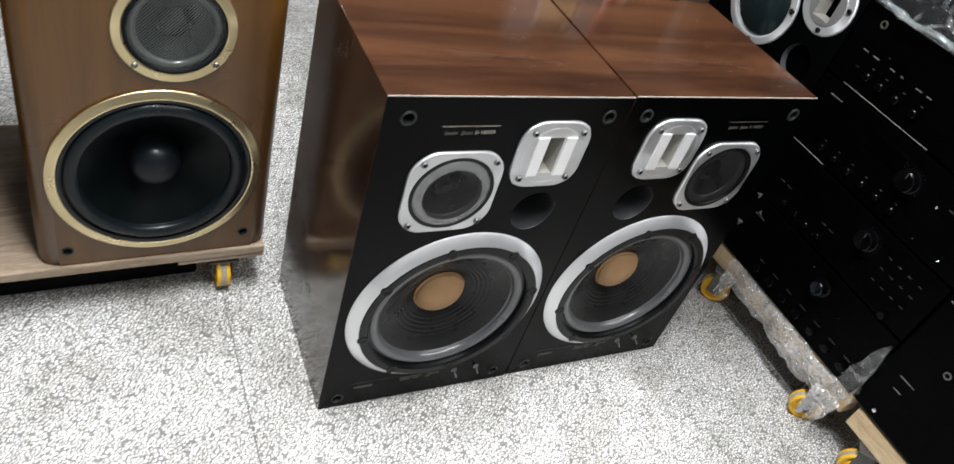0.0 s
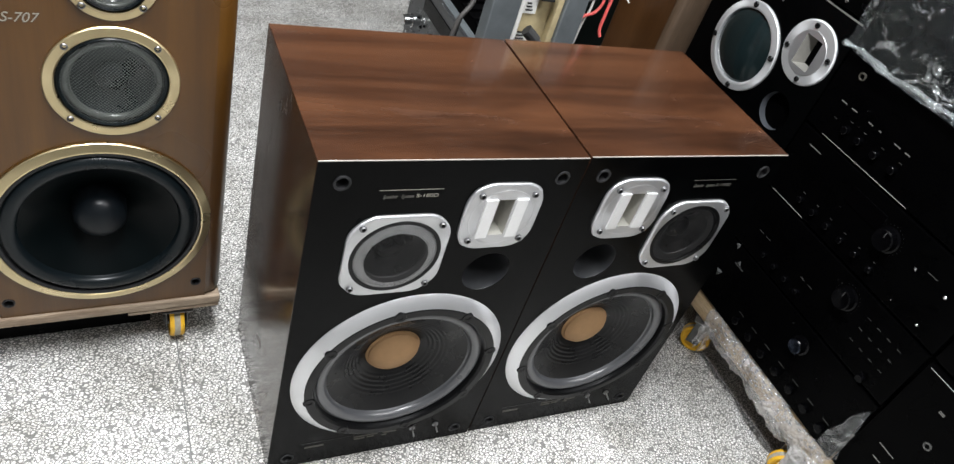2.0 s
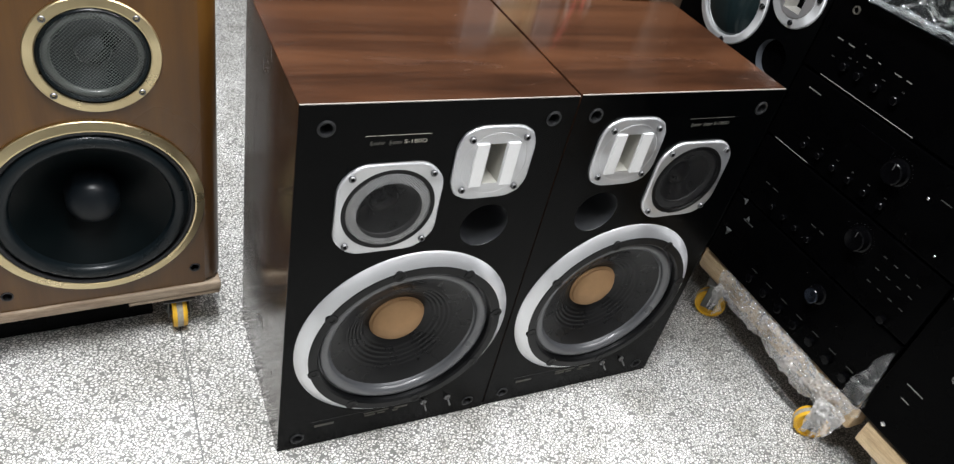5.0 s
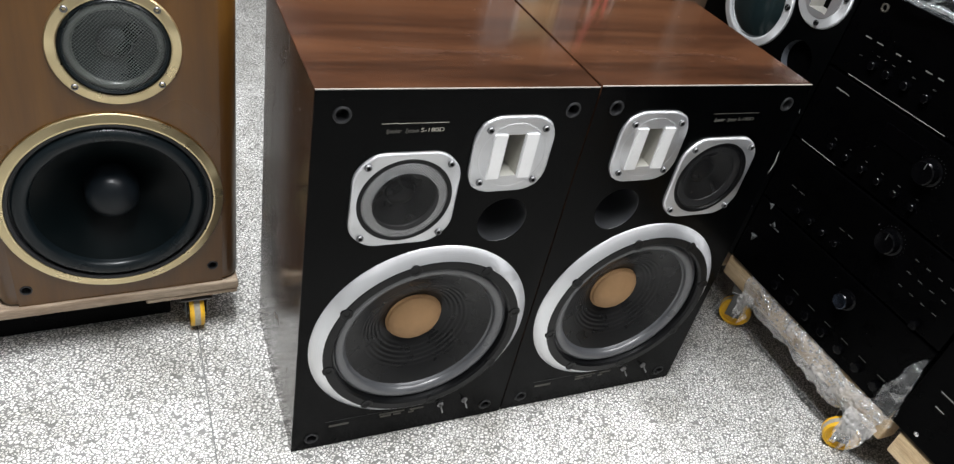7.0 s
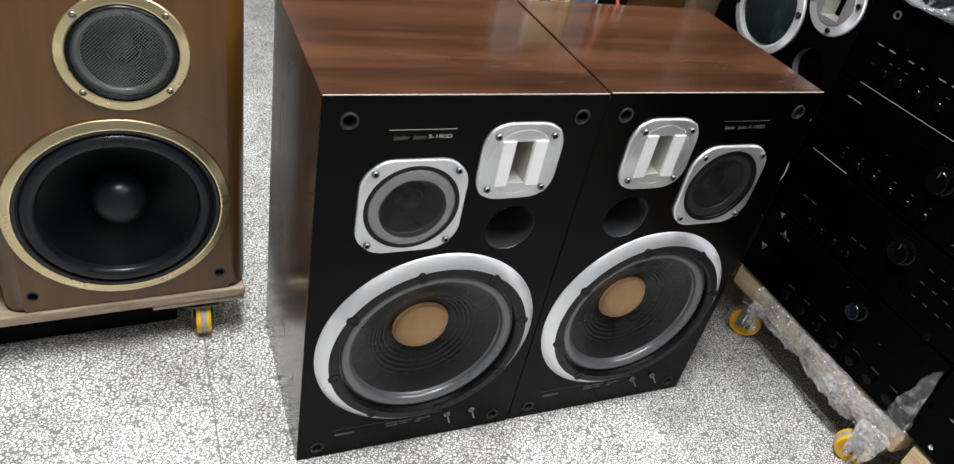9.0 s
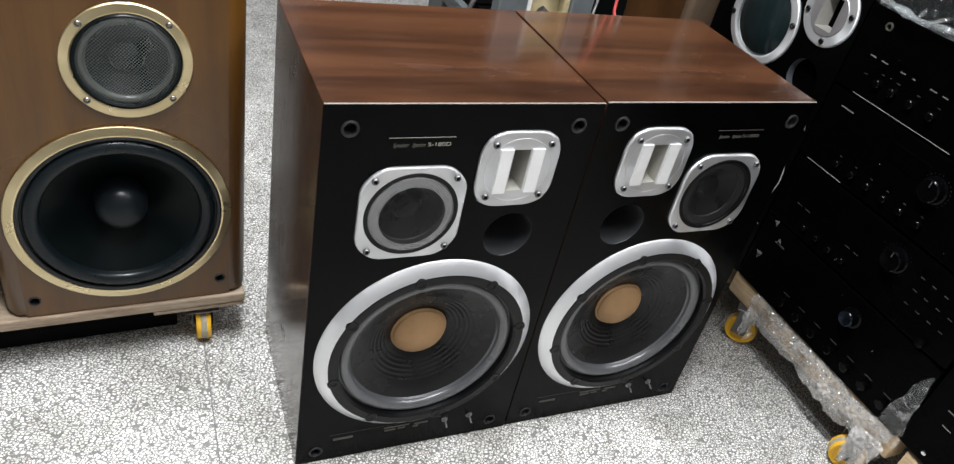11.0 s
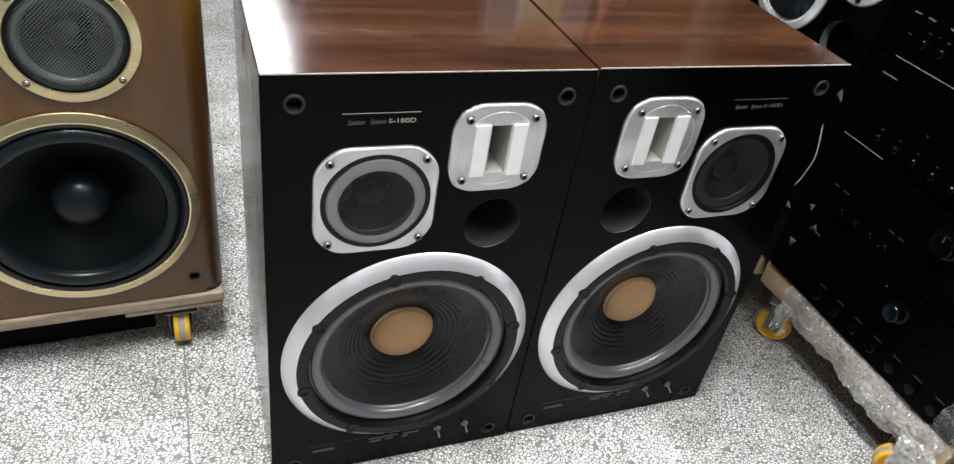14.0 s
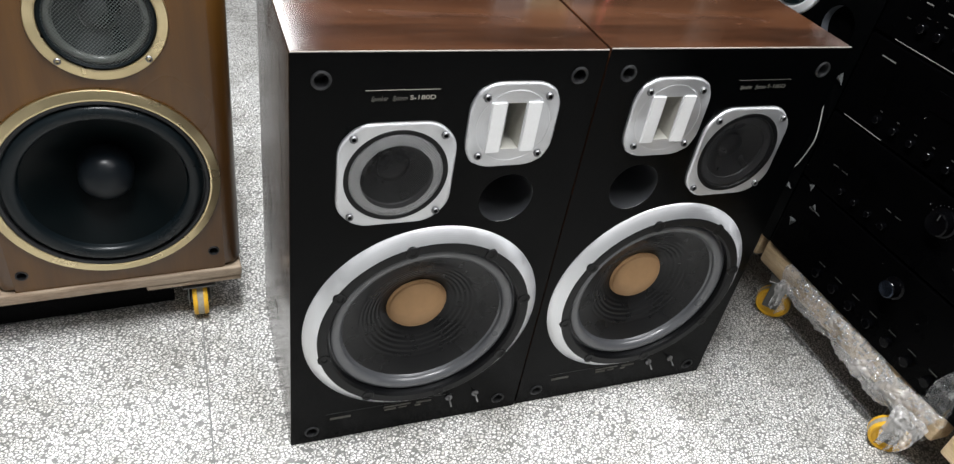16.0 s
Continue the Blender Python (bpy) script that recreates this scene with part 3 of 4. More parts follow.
    for sx in (-1, 1):
        for sz in (-1, 1):
            hex_screw("screw", mx + sx * 0.0575, mz + sz * 0.0580, -0.0062, mid)
    # horn tweeter
    slot = [(hx - 0.0125, hz - 0.0335), (hx + 0.0125, hz - 0.0335), (hx + 0.0125, hz + 0.0335), (hx - 0.0125, hz + 0.0335)]
    horn = part("tweeter", sheet(cut_square(hx, hz, 0.0585, 0.020, 0.018), [slot], -0.0062, 0.0004, 0.0030), plate_horn, ob, "square silver horn tweeter plate with rounded corners")
    part("turned_groove", lathe(hx, hz, [(0.0520, -0.0061), (0.0515, -0.0065), (0.0505, -0.0065), (0.0500, -0.0061)], 56), M_ALU, horn)
    for s in (-1, 1):
        bm = bmesh.new()
        a = [(s * 0.0125, 0.004), (s * 0.0150, -0.0085), (s * 0.0335, -0.0092), (s * 0.0345, -0.0060)]
        lo = [bm.verts.new((hx + x, y, hz - 0.0365)) for x, y in a]
        hi = [bm.verts.new((hx + x, y, hz + 0.0345)) for x, y in a]
        for i in range(4):
            bm.faces.new((lo[i], lo[(i + 1) % 4], hi[(i + 1) % 4], hi[i]))
        bm.faces.new(lo)
        bm.faces.new(hi)
        part("horn_lip", bm, M_ALU_LIGHT, horn, "pale flat horn lip")
    for z0 in (-0.0335, 0.0335):
        bm = bmesh.new()
        bm.faces.new([bm.verts.new((hx + x, y, hz + z)) for x, y, z in ((-0.0125, -0.006, z0), (0.0125, -0.006, z0), (0.0060, 0.030, z0 * 0.78), (-0.0060, 0.030, z0 * 0.78))])
        part("flare", bm, M_THROAT, horn)
    bm = bmesh.new()
    for s in (-1, 1):
        v = [bm.verts.new((hx + x, y, hz + z)) for x, y, z in ((s * 0.0125, -0.006, -0.0335), (s * 0.0125, -0.006, 0.0335), (s * 0.0060, 0.030, 0.0261), (s * 0.0060, 0.030, -0.0261))]
        bm.faces.new(v)
    part("throat", bm, M_THROAT, horn)
    part("diaphragm", box(hx - 0.0066, hx + 0.0066, 0.0295, 0.033, hz - 0.027, hz + 0.027), M_DARK, horn)
    for sx in (-1, 1):
        for sz in (-1, 1):
            hex_screw("screw", hx + sx * 0.0420, hz + sz * 0.0420, -0.0062, horn)
    # port, pegs, badge, control strip
    part("bass_port", lathe(px, pz, [(0.0415, 0.0004), (0.0405, -0.0004), (0.0395, 0.001), (0.0385, 0.006), (0.0385, 0.110), (0, 0.110)], 48), M_PORT, ob, "dark round bass port")
    for x, z in pegs:
        part("grille_socket", lathe(x, z, [(0.0122, 0.0006), (0.0118, -0.0022), (0.0104, -0.0030), (0.0086, -0.0022), (0.0074, 0.004), (0.0070, 0.016), (0, 0.016)], 24), M_RUBBER, ob, "black rubber grille peg socket")
    bx = 0.087 if not mirror else 0.217
    part("badge_line", box(bx, bx + 0.091, -0.0010, 0.0008, 0.6405, 0.6412), M_PRINT if not mirror else M_PRINT_MID, ob)
    lettering("badge_print", "Speaker   System", bx + 0.006, 0.6272, 0.0086, M_PRINT_MID, ob, slant=0.35, wide=0.74)
    lettering("model_print", "S-180D", bx + 0.053, 0.6278, 0.0080, M_PRINT if not mirror else M_PRINT_MID, ob, wide=1.36)
    part("strip_line", box(0.055, 0.270, -0.0010, 0.0008, 0.0640, 0.0645), M_PRINT_DIM, ob)
    part("strip_print", box(0.062, 0.096, -0.0010, 0.0008, 0.0490, 0.0545), M_PRINT_WORN, ob)
    for x0, x1, z0, z1 in ((0.150, 0.196, 0.0560, 0.0600), (0.152, 0.172, 0.0490, 0.0535), (0.176, 0.190, 0.0500, 0.0535), (0.206, 0.232, 0.0545, 0.0590), (0.204, 0.214, 0.0480, 0.0525)):
        part("strip_print", box(x0, x1, -0.0010, 0.0008, z0, z1), M_PRINT_WORN, ob)
    for x in (0.2635, 0.3110):
        part("switch_nut", lathe(x, 0.0555, [(0.0062, 0.0006), (0.0062, -0.0028), (0.0040, -0.0036), (0, -0.0036)], 12), M_SCREW, ob)
        part("toggle_switch", tube(bend([(x, -0.002, 0.0555), (x, -0.010, 0.0535), (x, -0.017, 0.0505)], 3), 0.0016, 10), M_ZINC, ob, "small steel toggle lever", 70)
    return ob


M_ALU_RING_B = brushed("turned_aluminium_b", (0.83, 0.835, 0.85), 0.36, True, (W - 0.1985, 0.249), 0.92)
monitor(pose(0, 0, 0), False, "walnut loudspeaker with black front and silver woofer ring")
monitor(pose(0.3969, 0.0014, 0.0008), True, "walnut loudspeaker, drivers mirrored, beside its pair")

# ---- tall brown loudspeakers on a wheeled board ----
SW, SH, SD, SZ = 0.388, 0.720, 0.36, 0.1220


def tower(m, label):
    """Rounded teak cabinet; local origin at its lower left front corner."""
    ob = thing("tower_loudspeaker", m, label, "loudspeaker", "brown loudspeakers on the wheeled board")
    cx_w, cz_w = 0.1915, 0.196
    cx_m, cz_m = 0.218, 0.468
    cx_t, cz_t = 0.221, 0.624
    # cabinet: plan outline with broad rounded front corners, lofted upwards and rounded at its ends
    r, n = 0.030, 8
    plan = [(0.0, SD), (0.0, r)] + [(r - r * math.cos(a), r - r * math.sin(a)) for a in [math.pi / 2 * i / n for i in range(1, n)]] + [(r, 0.0), (SW - r, 0.0)]
    plan += [(SW - r + r * math.sin(a), r - r * math.cos(a)) for a in [math.pi / 2 * i / n for i in range(1, n)]] + [(SW, r), (SW, SD)]
    bm = bmesh.new()
    levels = [(0.0, 0.010), (0.003, 0.004), (0.010, 0.0), (SH - 0.010, 0.0), (SH - 0.003, 0.004), (SH, 0.010)]
    rows = []
    for z, shrink in levels:
        k = 1 - 2 * shrink / SW
        rows.append([bm.verts.new((SW / 2 + (x - SW / 2) * k, max(y, shrink) if y < SD - 0.001 else y, z)) for x, y in plan])
    for a, b in zip(rows, rows[1:]):
        for i in range(len(plan)):
            j = (i + 1) % len(plan)
            # the front face is left for the pierced board
            if plan[i] == (r, 0.0) and plan[j] == (SW - r, 0.0):
                continue
            bm.faces.new((a[i], a[j], b[j], b[i]))
    bm.faces.new(rows[0])
    bm.faces.new(rows[-1])
    part("cabinet", bm, M_TEAK, ob, "brown teak veneer cabinet with rounded front edges", 50)
    holes = [circle(cx_w, cz_w, 0.1480, 64), circle(cx_m, cz_m, 0.0740, 40), circle(cx_t, cz_t, 0.0470, 32), circle(0.045, 0.035, 0.0072, 14), circle(SW - 0.047, 0.040, 0.0072, 14)]
    part("front_board", sheet([(r, 0.0005), (SW - r, 0.0005), (SW - r, SH - 0.0005), (r, SH - 0.0005)], holes, 0.0, 0.016), M_TEAK, ob)
    # woofer
    woofer = part("woofer", lathe(cx_w, cz_w, [(0.1520, -0.0080), (0.1500, -0.0088), (0.1465, -0.0070), (0.1450, -0.001), (0.1445, 0.010)], 72), M_RUBBER, ob, "large woofer with blue-black cone")
    part("trim_ring", lathe(cx_w, cz_w, [(0.1690, 0.0008), (0.1690, -0.0040), (0.1680, -0.0058), (0.1660, -0.0066), (0.1555, -0.0090), (0.1530, -0.0086), (0.1518, -0.0060)], 96), M_BRASS_W, woofer, "champagne brass trim ring")
    prof = [(0.1455, -0.001)] + [(0.1315 + 0.0120 * math.cos(math.pi * i / 12), -0.001 - 0.0095 * math.sin(math.pi * i / 12)) for i in range(13)] + [(0.118, 0.003)]
    part("surround", lathe(cx_w, cz_w, prof, 72), M_BLUERUB, woofer, "rolled rubber surround")
    part("cone", lathe(cx_w, cz_w, [(0.1195, 0.0015), (0.105, 0.011), (0.085, 0.026), (0.065, 0.041), (0.046, 0.054), (0.042, 0.056)], 72), M_BLUECONE, woofer)
    prof = [(0.0420, 0.0560), (0.0412, 0.0420), (0.0405, 0.0260)] + [(0.0405 * math.cos(a), 0.0260 - 0.027 * math.sin(a)) for a in (0.2, 0.4, 0.6, 0.8, 1.0, 1.2, 1.4)] + [(0, -0.0012)]
    part("dust_cap", lathe(cx_w, cz_w, prof, 48), M_CAPGLOSS, woofer, "glossy dark bullet dust cap", 50)
    # midrange and tweeter behind mesh
    for nm, cx, cz, ro, ri, off, mat in (("midrange", cx_m, cz_m, 0.0895, 0.0735, 0.0580, M_BRASS_M), ("tweeter", cx_t, cz_t, 0.0585, 0.0455, 0.0370, M_BRASS_T)):
        pl = part(nm, lathe(cx, cz, [(ro, 0.0006), (ro, -0.0030), (ro - 0.0015, -0.0048), (ri + 0.0030, -0.0056), (ri + 0.0008, -0.0046), (ri, -0.0020), (ri, 0.006)], 72), mat, ob, "round champagne brass plate")
        part("inner_ring", lathe(cx, cz, [(ri, -0.0020), (ri - 0.0030, -0.0052), (ri - 0.0065, -0.0030), (ri - 0.0075, 0.005)], 56), M_BLUERUB, pl)
        part("grille", lathe(cx, cz, [(ri - 0.004, -0.0030), (ri * 0.86, -0.0062), (ri * 0.6, -0.0088), (ri * 0.3, -0.0104), (0, -0.0110)], 48), M_MESH_LIGHT, pl, "fine mesh grille")
        part("cone_edge", lathe(cx, cz, [(ri - 0.006, 0.004)] + [(ri * 0.83 + ri * 0.075 * math.cos(math.pi * i / 8), 0.003 - 0.0055 * math.sin(math.pi * i / 8)) for i in range(9)] + [(ri * 0.74, 0.004)], 48), M_PALE_EDGE, pl, "pale rolled cone edge")
        part("cone", lathe(cx, cz, [(ri * 0.745, 0.003), (ri * 0.66, 0.007), (ri * 0.34, 0.020), (ri * 0.30, 0.013), (ri * 0.16, 0.007), (0, 0.005)], 48), M_TEALCONE, pl)
        for sx in (-1, 1):
            for sz in (-1, 1):
                hex_screw("screw", cx + sx * off, cz + sz * off, -0.0040, pl, 0.0050)
    for x, z in ((0.045, 0.035), (SW - 0.047, 0.040)):
        part("grille_socket", lathe(x, z, [(0.0098, 0.0004), (0.0094, -0.0014), (0.0082, -0.0020), (0.0070, -0.0012), (0.0064, 0.004), (0.006, 0.015), (0, 0.015)], 20), M_RUBBER, ob)
    lettering("model_print", "S-707", 0.090, 0.5575, 0.0195, M_PRINT, ob, slant=0.3, wide=0.95)
    return ob


SYAW = 2.6
S_POSE = pose(-0.428, 0.303, SZ, 0, 0, SYAW)
tower(S_POSE, "brown teak loudspeaker with brass rings on wheeled board")
tower(S_POSE @ pose(-0.455, 0.015, 0), "second brown teak loudspeaker at the board's far end")


def caster(parent, x, y, top, r, turn, yellow_label="worn yellow nylon wheel"):
    """Fork, axle and yellow wheel under a board; part of a dolly."""
    m = pose(x, y, 0, 0, 0, turn)
    w = 0.013
    bm = box(-0.028, 0.028, -0.028, 0.028, top - 0.004, top, 0.001, 1)
    for s in (-1, 1):
        box(-0.020, 0.012, s * (w + 0.006) - 0.0012, s * (w + 0.006) + 0.0012, r - 0.008, top - 0.003, 0.0006, 1, bm)
    bm.transform(m)
    fork = part("caster_fork", bm, M_ZINC, parent, "dull zinc caster fork")
    bm = lathe(0, r, [(0.012, -w), (r * 0.55, -w), (r * 0.60, -w + 0.003), (r * 0.80, -w + 0.003), (r * 0.84, -w), (r * 0.95, -w), (r, -w + 0.004), (r, -0.0055), (r * 0.985, -0.0052)], 40)
    lathe(0, r, [(r * 0.985, 0.0052), (r, 0.0055), (r, w - 0.004), (r * 0.95, w), (r * 0.84, w), (r * 0.80, w - 0.003), (r * 0.60, w - 0.003), (r * 0.55, w), (0.012, w)], 40, bm)
    bm.transform(m)
    part("wheel", bm, M_YELLOW, fork, yellow_label)
    bm = lathe(0, r, [(r * 0.985, -0.0053), (r * 0.995, 0), (r * 0.985, 0.0053)], 40)
    bm.transform(m)
    part("tread", bm, M_GRIME, fork, "scuffed grey tread band")
    bm = lathe(0, r, [(0, -w - 0.010), (0.006, -w - 0.010), (0.007, -w - 0.007), (0.012, -w - 0.003), (0.013, w + 0.003), (0.007, w + 0.007), (0.006, w + 0.010), (0, w + 0.010)], 16)
    bm.transform(m)
    part("axle", bm, M_ZINC, fork)
    return fork


dolly = thing("wheeled_board", pose(-0.428, 0.303, 0, 0, 0, SYAW), "pale plywood board on yellow wheels under brown loudspeakers", "dolly")
bm = box(-0.56, 0.386, -0.006, 0.42, SZ - 0.021, SZ - 0.0005, 0.004, 2)
part("board", bm, M_PLY, dolly, "pale worn plywood board")
part("batten", box(-0.54, 0.378, 0.030, 0.075, SZ - 0.040, SZ - 0.0215, 0.002, 1), M_PLY, dolly)
# added black strip: the board's under-shade given as a dark shape
part("shade_strip", box(-0.54, 0.268, 0.046, 0.070, 0.014, SZ - 0.0405, 0.002, 1), M_PANEL, dolly, "black strip standing in for the deep shade under the board")
part("edge_batten", box(0.225, 0.384, -0.0045, 0.026, SZ - 0.031, SZ - 0.0215, 0.002, 1), M_PLY, dolly)
# unseen rear batten, added to stop light coming in under the board from behind
part("batten", box(-0.54, 0.378, 0.395, 0.415, 0.020, SZ - 0.0215, 0.002, 1), M_PLY, dolly)
for cx, cy in ((0.312, 0.028), (0.33, 0.36), (-0.50, 0.028), (-0.50, 0.36)):
    caster(dolly, cx, cy, SZ - 0.0405 if cy < 0.1 else SZ - 0.0215, 0.0370, 88 if cy < 0.1 else 60)

# ---- black stack on wooden dollies ----
FX = 1.035
EAST = -90


def component(m, w, h, d, label, details, case=M_PANEL):
    """A black audio unit, front at y = 0; details: (kind, x, z, size)."""
    ob = thing("audio_component", m, label, "audio unit", "stacked black audio units")
    part("case", box(0.004, w - 0.004, 0.010, d, 0.006, h - 0.001, 0.002, 2), case, ob)
    part("front_panel", box(0, w, -0.002, 0.0095, 0.003, h - 0.003, 0.0022, 2), M_PANEL, ob)
    for s in (0.05, w - 0.05):
        part("foot", lathe(0, 0, [(0, 0), (0.016, 0), (0.016, 0.006), (0, 0.006)], 18), M_RUBBER, ob).matrix_local = pose(s, 0.05, 0, 90)
    # two tiny chrome dots at random, added in place of stray glints
    glint = random.Random(int(w * 1000 + h * 7000))
    details = list(details) + [("glint_screw", glint.uniform(0.03, w - 0.03), glint.uniform(0.02, h - 0.02), glint.uniform(0.0008, 0.0014)) for _ in range(2)]
    for kind, x, z, s in details:
        if kind == "knob":
            k = part("knob", lathe(x, z, [(s * 1.15, -0.002), (s * 1.15, -0.004), (s, -0.0055), (s * 0.96, -0.0195), (s * 0.86, -0.0215), (s * 0.3, -0.0205), (0, -0.0205)], 32), M_KNOB_SHINY, ob, "round black knob")
            part("pointer", box(x - 0.0007, x + 0.0007, -0.0222, -0.0205, z + s * 0.35, z + s * 0.85), M_PRINT_DIM, k)
            for i in range(19):
                a = math.radians(-45 + 270 * i / 18)
                px, pz = x + s * 1.32 * math.cos(a), z + s * 1.32 * math.sin(a)
                part("dial_mark", box(px - 0.0005, px + 0.0005, -0.0024, -0.0015, pz - 0.0005, pz + 0.0005), M_PRINT_DIM, ob)
        elif kind == "cap_knob":
            k = part("knob", lathe(x, z, [(s * 1.25, -0.002), (s * 1.25, -0.0045), (s, -0.006), (s * 0.97, -0.022), (s * 0.9, -0.0235)], 32), M_KNOB_SHINY, ob, "round black knob")
            part("cap", lathe(x, z, [(s * 0.9, -0.0235), (s * 0.8, -0.0246), (s * 0.4, -0.0238), (0, -0.0232)], 28), M_KNOB_CAP, k, "metal knob cap with a bluish reflection in its colour")
        elif kind == "tick":
            part("panel_print", box(x, x + s, -0.0023, -0.0015, z, z + 0.0018), M_TICK, ob)
        elif kind == "beige_jack":
            part("jack", lathe(x, z, [(s, -0.002), (s, -0.0045), (s * 0.7, -0.0055), (s * 0.6, -0.001), (0, -0.001)], 18), M_PRINT_WORN, ob, "beige socket")
        elif kind == "small":
            part("small_knob", lathe(x, z, [(s, -0.002), (s * 0.95, -0.011), (s * 0.75, -0.0125), (0, -0.0125)], 18), M_KNOB_SHINY, ob)
        elif kind == "button":
            part("button", box(x - s, x + s, -0.007, -0.001, z - 0.004, z + 0.004, 0.0012, 2), M_KNOB, ob)
        elif kind == "print":
            part("panel_print", box(x, x + s, -0.0023, -0.0015, z, z + 0.0028), M_PRINT_DIM, ob)
        elif kind == "bright":
            part("panel_print", box(x, x + s, -0.0023, -0.0015, z, z + 0.0022), M_TRIM, ob)
        elif kind == "trim":
            part("trim_strip", box(x, x + s, -0.0028, -0.0010, z, z + 0.0014, 0.0004, 1), M_TRIM, ob, "thin pale trim strip")
        elif kind == "glint_screw":
            part("glint_stud", lathe(x, z, [(s, -0.0018), (s, -0.0040), (s * 0.6, -0.0055), (0, -0.0060)], 14), M_CHROME, ob)
        elif kind == "jack":
            part("jack", lathe(x, z, [(s, -0.002), (s, -0.0035), (s * 0.6, -0.0040), (s * 0.5, 0.004), (0, 0.004)], 18), M_ZINC, ob)
        elif kind == "window":
            part("display_window", box(x, x + s, -0.0035, -0.0010, z - 0.018, z + 0.018, 0.001, 1), M_GLASSBLACK, ob, "glossy black display window")
    return ob


M_GLASSBLACK = plain("black_glass", (0.0006, 0.0006, 0.0008), 0.1, 0, 0.1, 20, 0, 0.0, 0.12)
CW = 0.474


def at_stack(y, z):
    return pose(FX, y, z, 0, 0, EAST)


rows1 = [("cap_knob", 0.287, 0.127, 0.017), ("print", 0.05, 0.130, 0.03)]
rows1 += [("small", 0.139 + 0.0477 * k, 0.035, 0.0105) for k in range(7)] + [("tick", 0.129 + 0.0477 * k, 0.054, 0.018) for k in range(7)]
component(at_stack(0.180, 0.1565), CW, 0.174, 0.38, "black audio unit with steel-capped dial at stack bottom", rows1)
rows2 = [("knob", 0.296, 0.104, 0.022), ("tick", 0.0546, 0.061, 0.014), ("tick", 0.077, 0.061, 0.016), ("tick", 0.195, 0.058, 0.013), ("tick", 0.217, 0.058, 0.013), ("small", 0.416, 0.012, 0.009)]
rows2 += [("tick", 0.350 + 0.0255 * k, z, 0.009) for k in range(4) for z in (0.050, 0.080, 0.108)] + [("small", 0.10 + 0.036 * k, 0.030, 0.007) for k in range(4)]
component(at_stack(0.180, 0.3310), CW, 0.149, 0.38, "black audio unit with ringed dial and printed keys", rows2)
rows3 = [("trim", 0.024, 0.0030, 0.095), ("bright", 0.0395, 0.128, 0.033), ("window", 0.17, 0.112, 0.09), ("knob", 0.285, 0.098, 0.022)]
rows3 += [("small", 0.095 + 0.040 * k, 0.032, 0.0075) for k in range(6)] + [("tick", 0.090 + 0.040 * k, 0.046, 0.006) for k in range(6)] + [("glint_screw", 0.356, 0.0945, 0.0032), ("glint_screw", 0.424, 0.094, 0.0036), ("glint_screw", 0.422, 0.0215, 0.0026), ("tick", 0.375, 0.105, 0.022)]
component(at_stack(0.180, 0.4805), CW, 0.158, 0.38, "black audio unit with dark window and pale strip", rows3)
rows4 = [("trim", 0.048, 0.0030, 0.225)] + [("bright", x, 0.0765, l) for x, l in ((0.044, 0.014), (0.0714, 0.015), (0.1158, 0.0125), (0.1435, 0.006), (0.182, 0.015), (0.2087, 0.0116))]
# the chrome dots on these knobs stand for their highlights
rows4 += [("small", x, 0.040, 0.0085) for x in (0.089, 0.124, 0.166, 0.211)] + [("glint_screw", x - 0.002, 0.0415, 0.0021) for x in (0.089, 0.124, 0.166, 0.211)] + [("tick", x, 0.0567, 0.007) for x in (0.085, 0.121, 0.167, 0.211)]
rows4 += [("tick", 0.050, 0.043, 0.008), ("beige_jack", 0.053, 0.134, 0.008), ("knob", 0.40, 0.080, 0.024)]
component(at_stack(0.180, 0.6390), CW, 0.162, 0.38, "black audio unit with row of dashes over knobs", rows4)
wrapped = component(at_stack(0.178, 0.8030), CW - 0.004, 0.150, 0.36, "black audio unit wrapped in clear plastic film", [("button", 0.14, 0.06, 0.010), ("button", 0.20, 0.06, 0.010), ("button", 0.24, 0.06, 0.010)], M_PANEL_GREEN)


def crumple(bm, amp, scale, seed):
    for v in bm.verts:
        p = v.co * scale + Vector((seed, seed * 0.7, -seed))
        v.co += noise.noise_vector(p) * amp + noise.noise_vector(p * 2.7) * amp * 0.45


bm = box(-0.010, CW + 0.006, -0.020, 0.37, 0.002, 0.158)
bmesh.ops.subdivide_edges(bm, edges=bm.edges[:], cuts=26, use_grid_fill=True)
crumple(bm, 0.010, 14.0, 3.1)
for v in bm.verts:
    v.co.z = max(v.co.z, 0.0015)
part("plastic_film", bm, M_FILM, wrapped, "creased clear plastic film", 80)
# gathered hem of the film along the lower front edge
hem = bmesh.new()
rings = []
for i in range(61):
    x = -0.008 + (CW + 0.012) * i / 60
    c = Vector((x, -0.020, 0.010)) + noise.noise_vector(Vector((x * 18, 4.0, 1.0))) * 0.010
    r = 0.0055 + 0.006 * noise.noise(Vector((x * 32, 0, 7.0)))
    rings.append([hem.verts.new(c + Vector((0, math.cos(k * math.pi / 5), math.sin(k * math.pi / 5))) * r * (1 + 0.35 * noise.noise(Vector((x * 60, k * 1.7, 3.0))))) for k in range(10)])
for a, b in zip(rings, rings[1:]):
    for k in range(10):
        hem.faces.new((a[k], a[(k + 1) % 10], b[(k + 1) % 10], b[k]))
part("film_hem", hem, M_HEM, wrapped, "gathered bright hem of the film", 70)
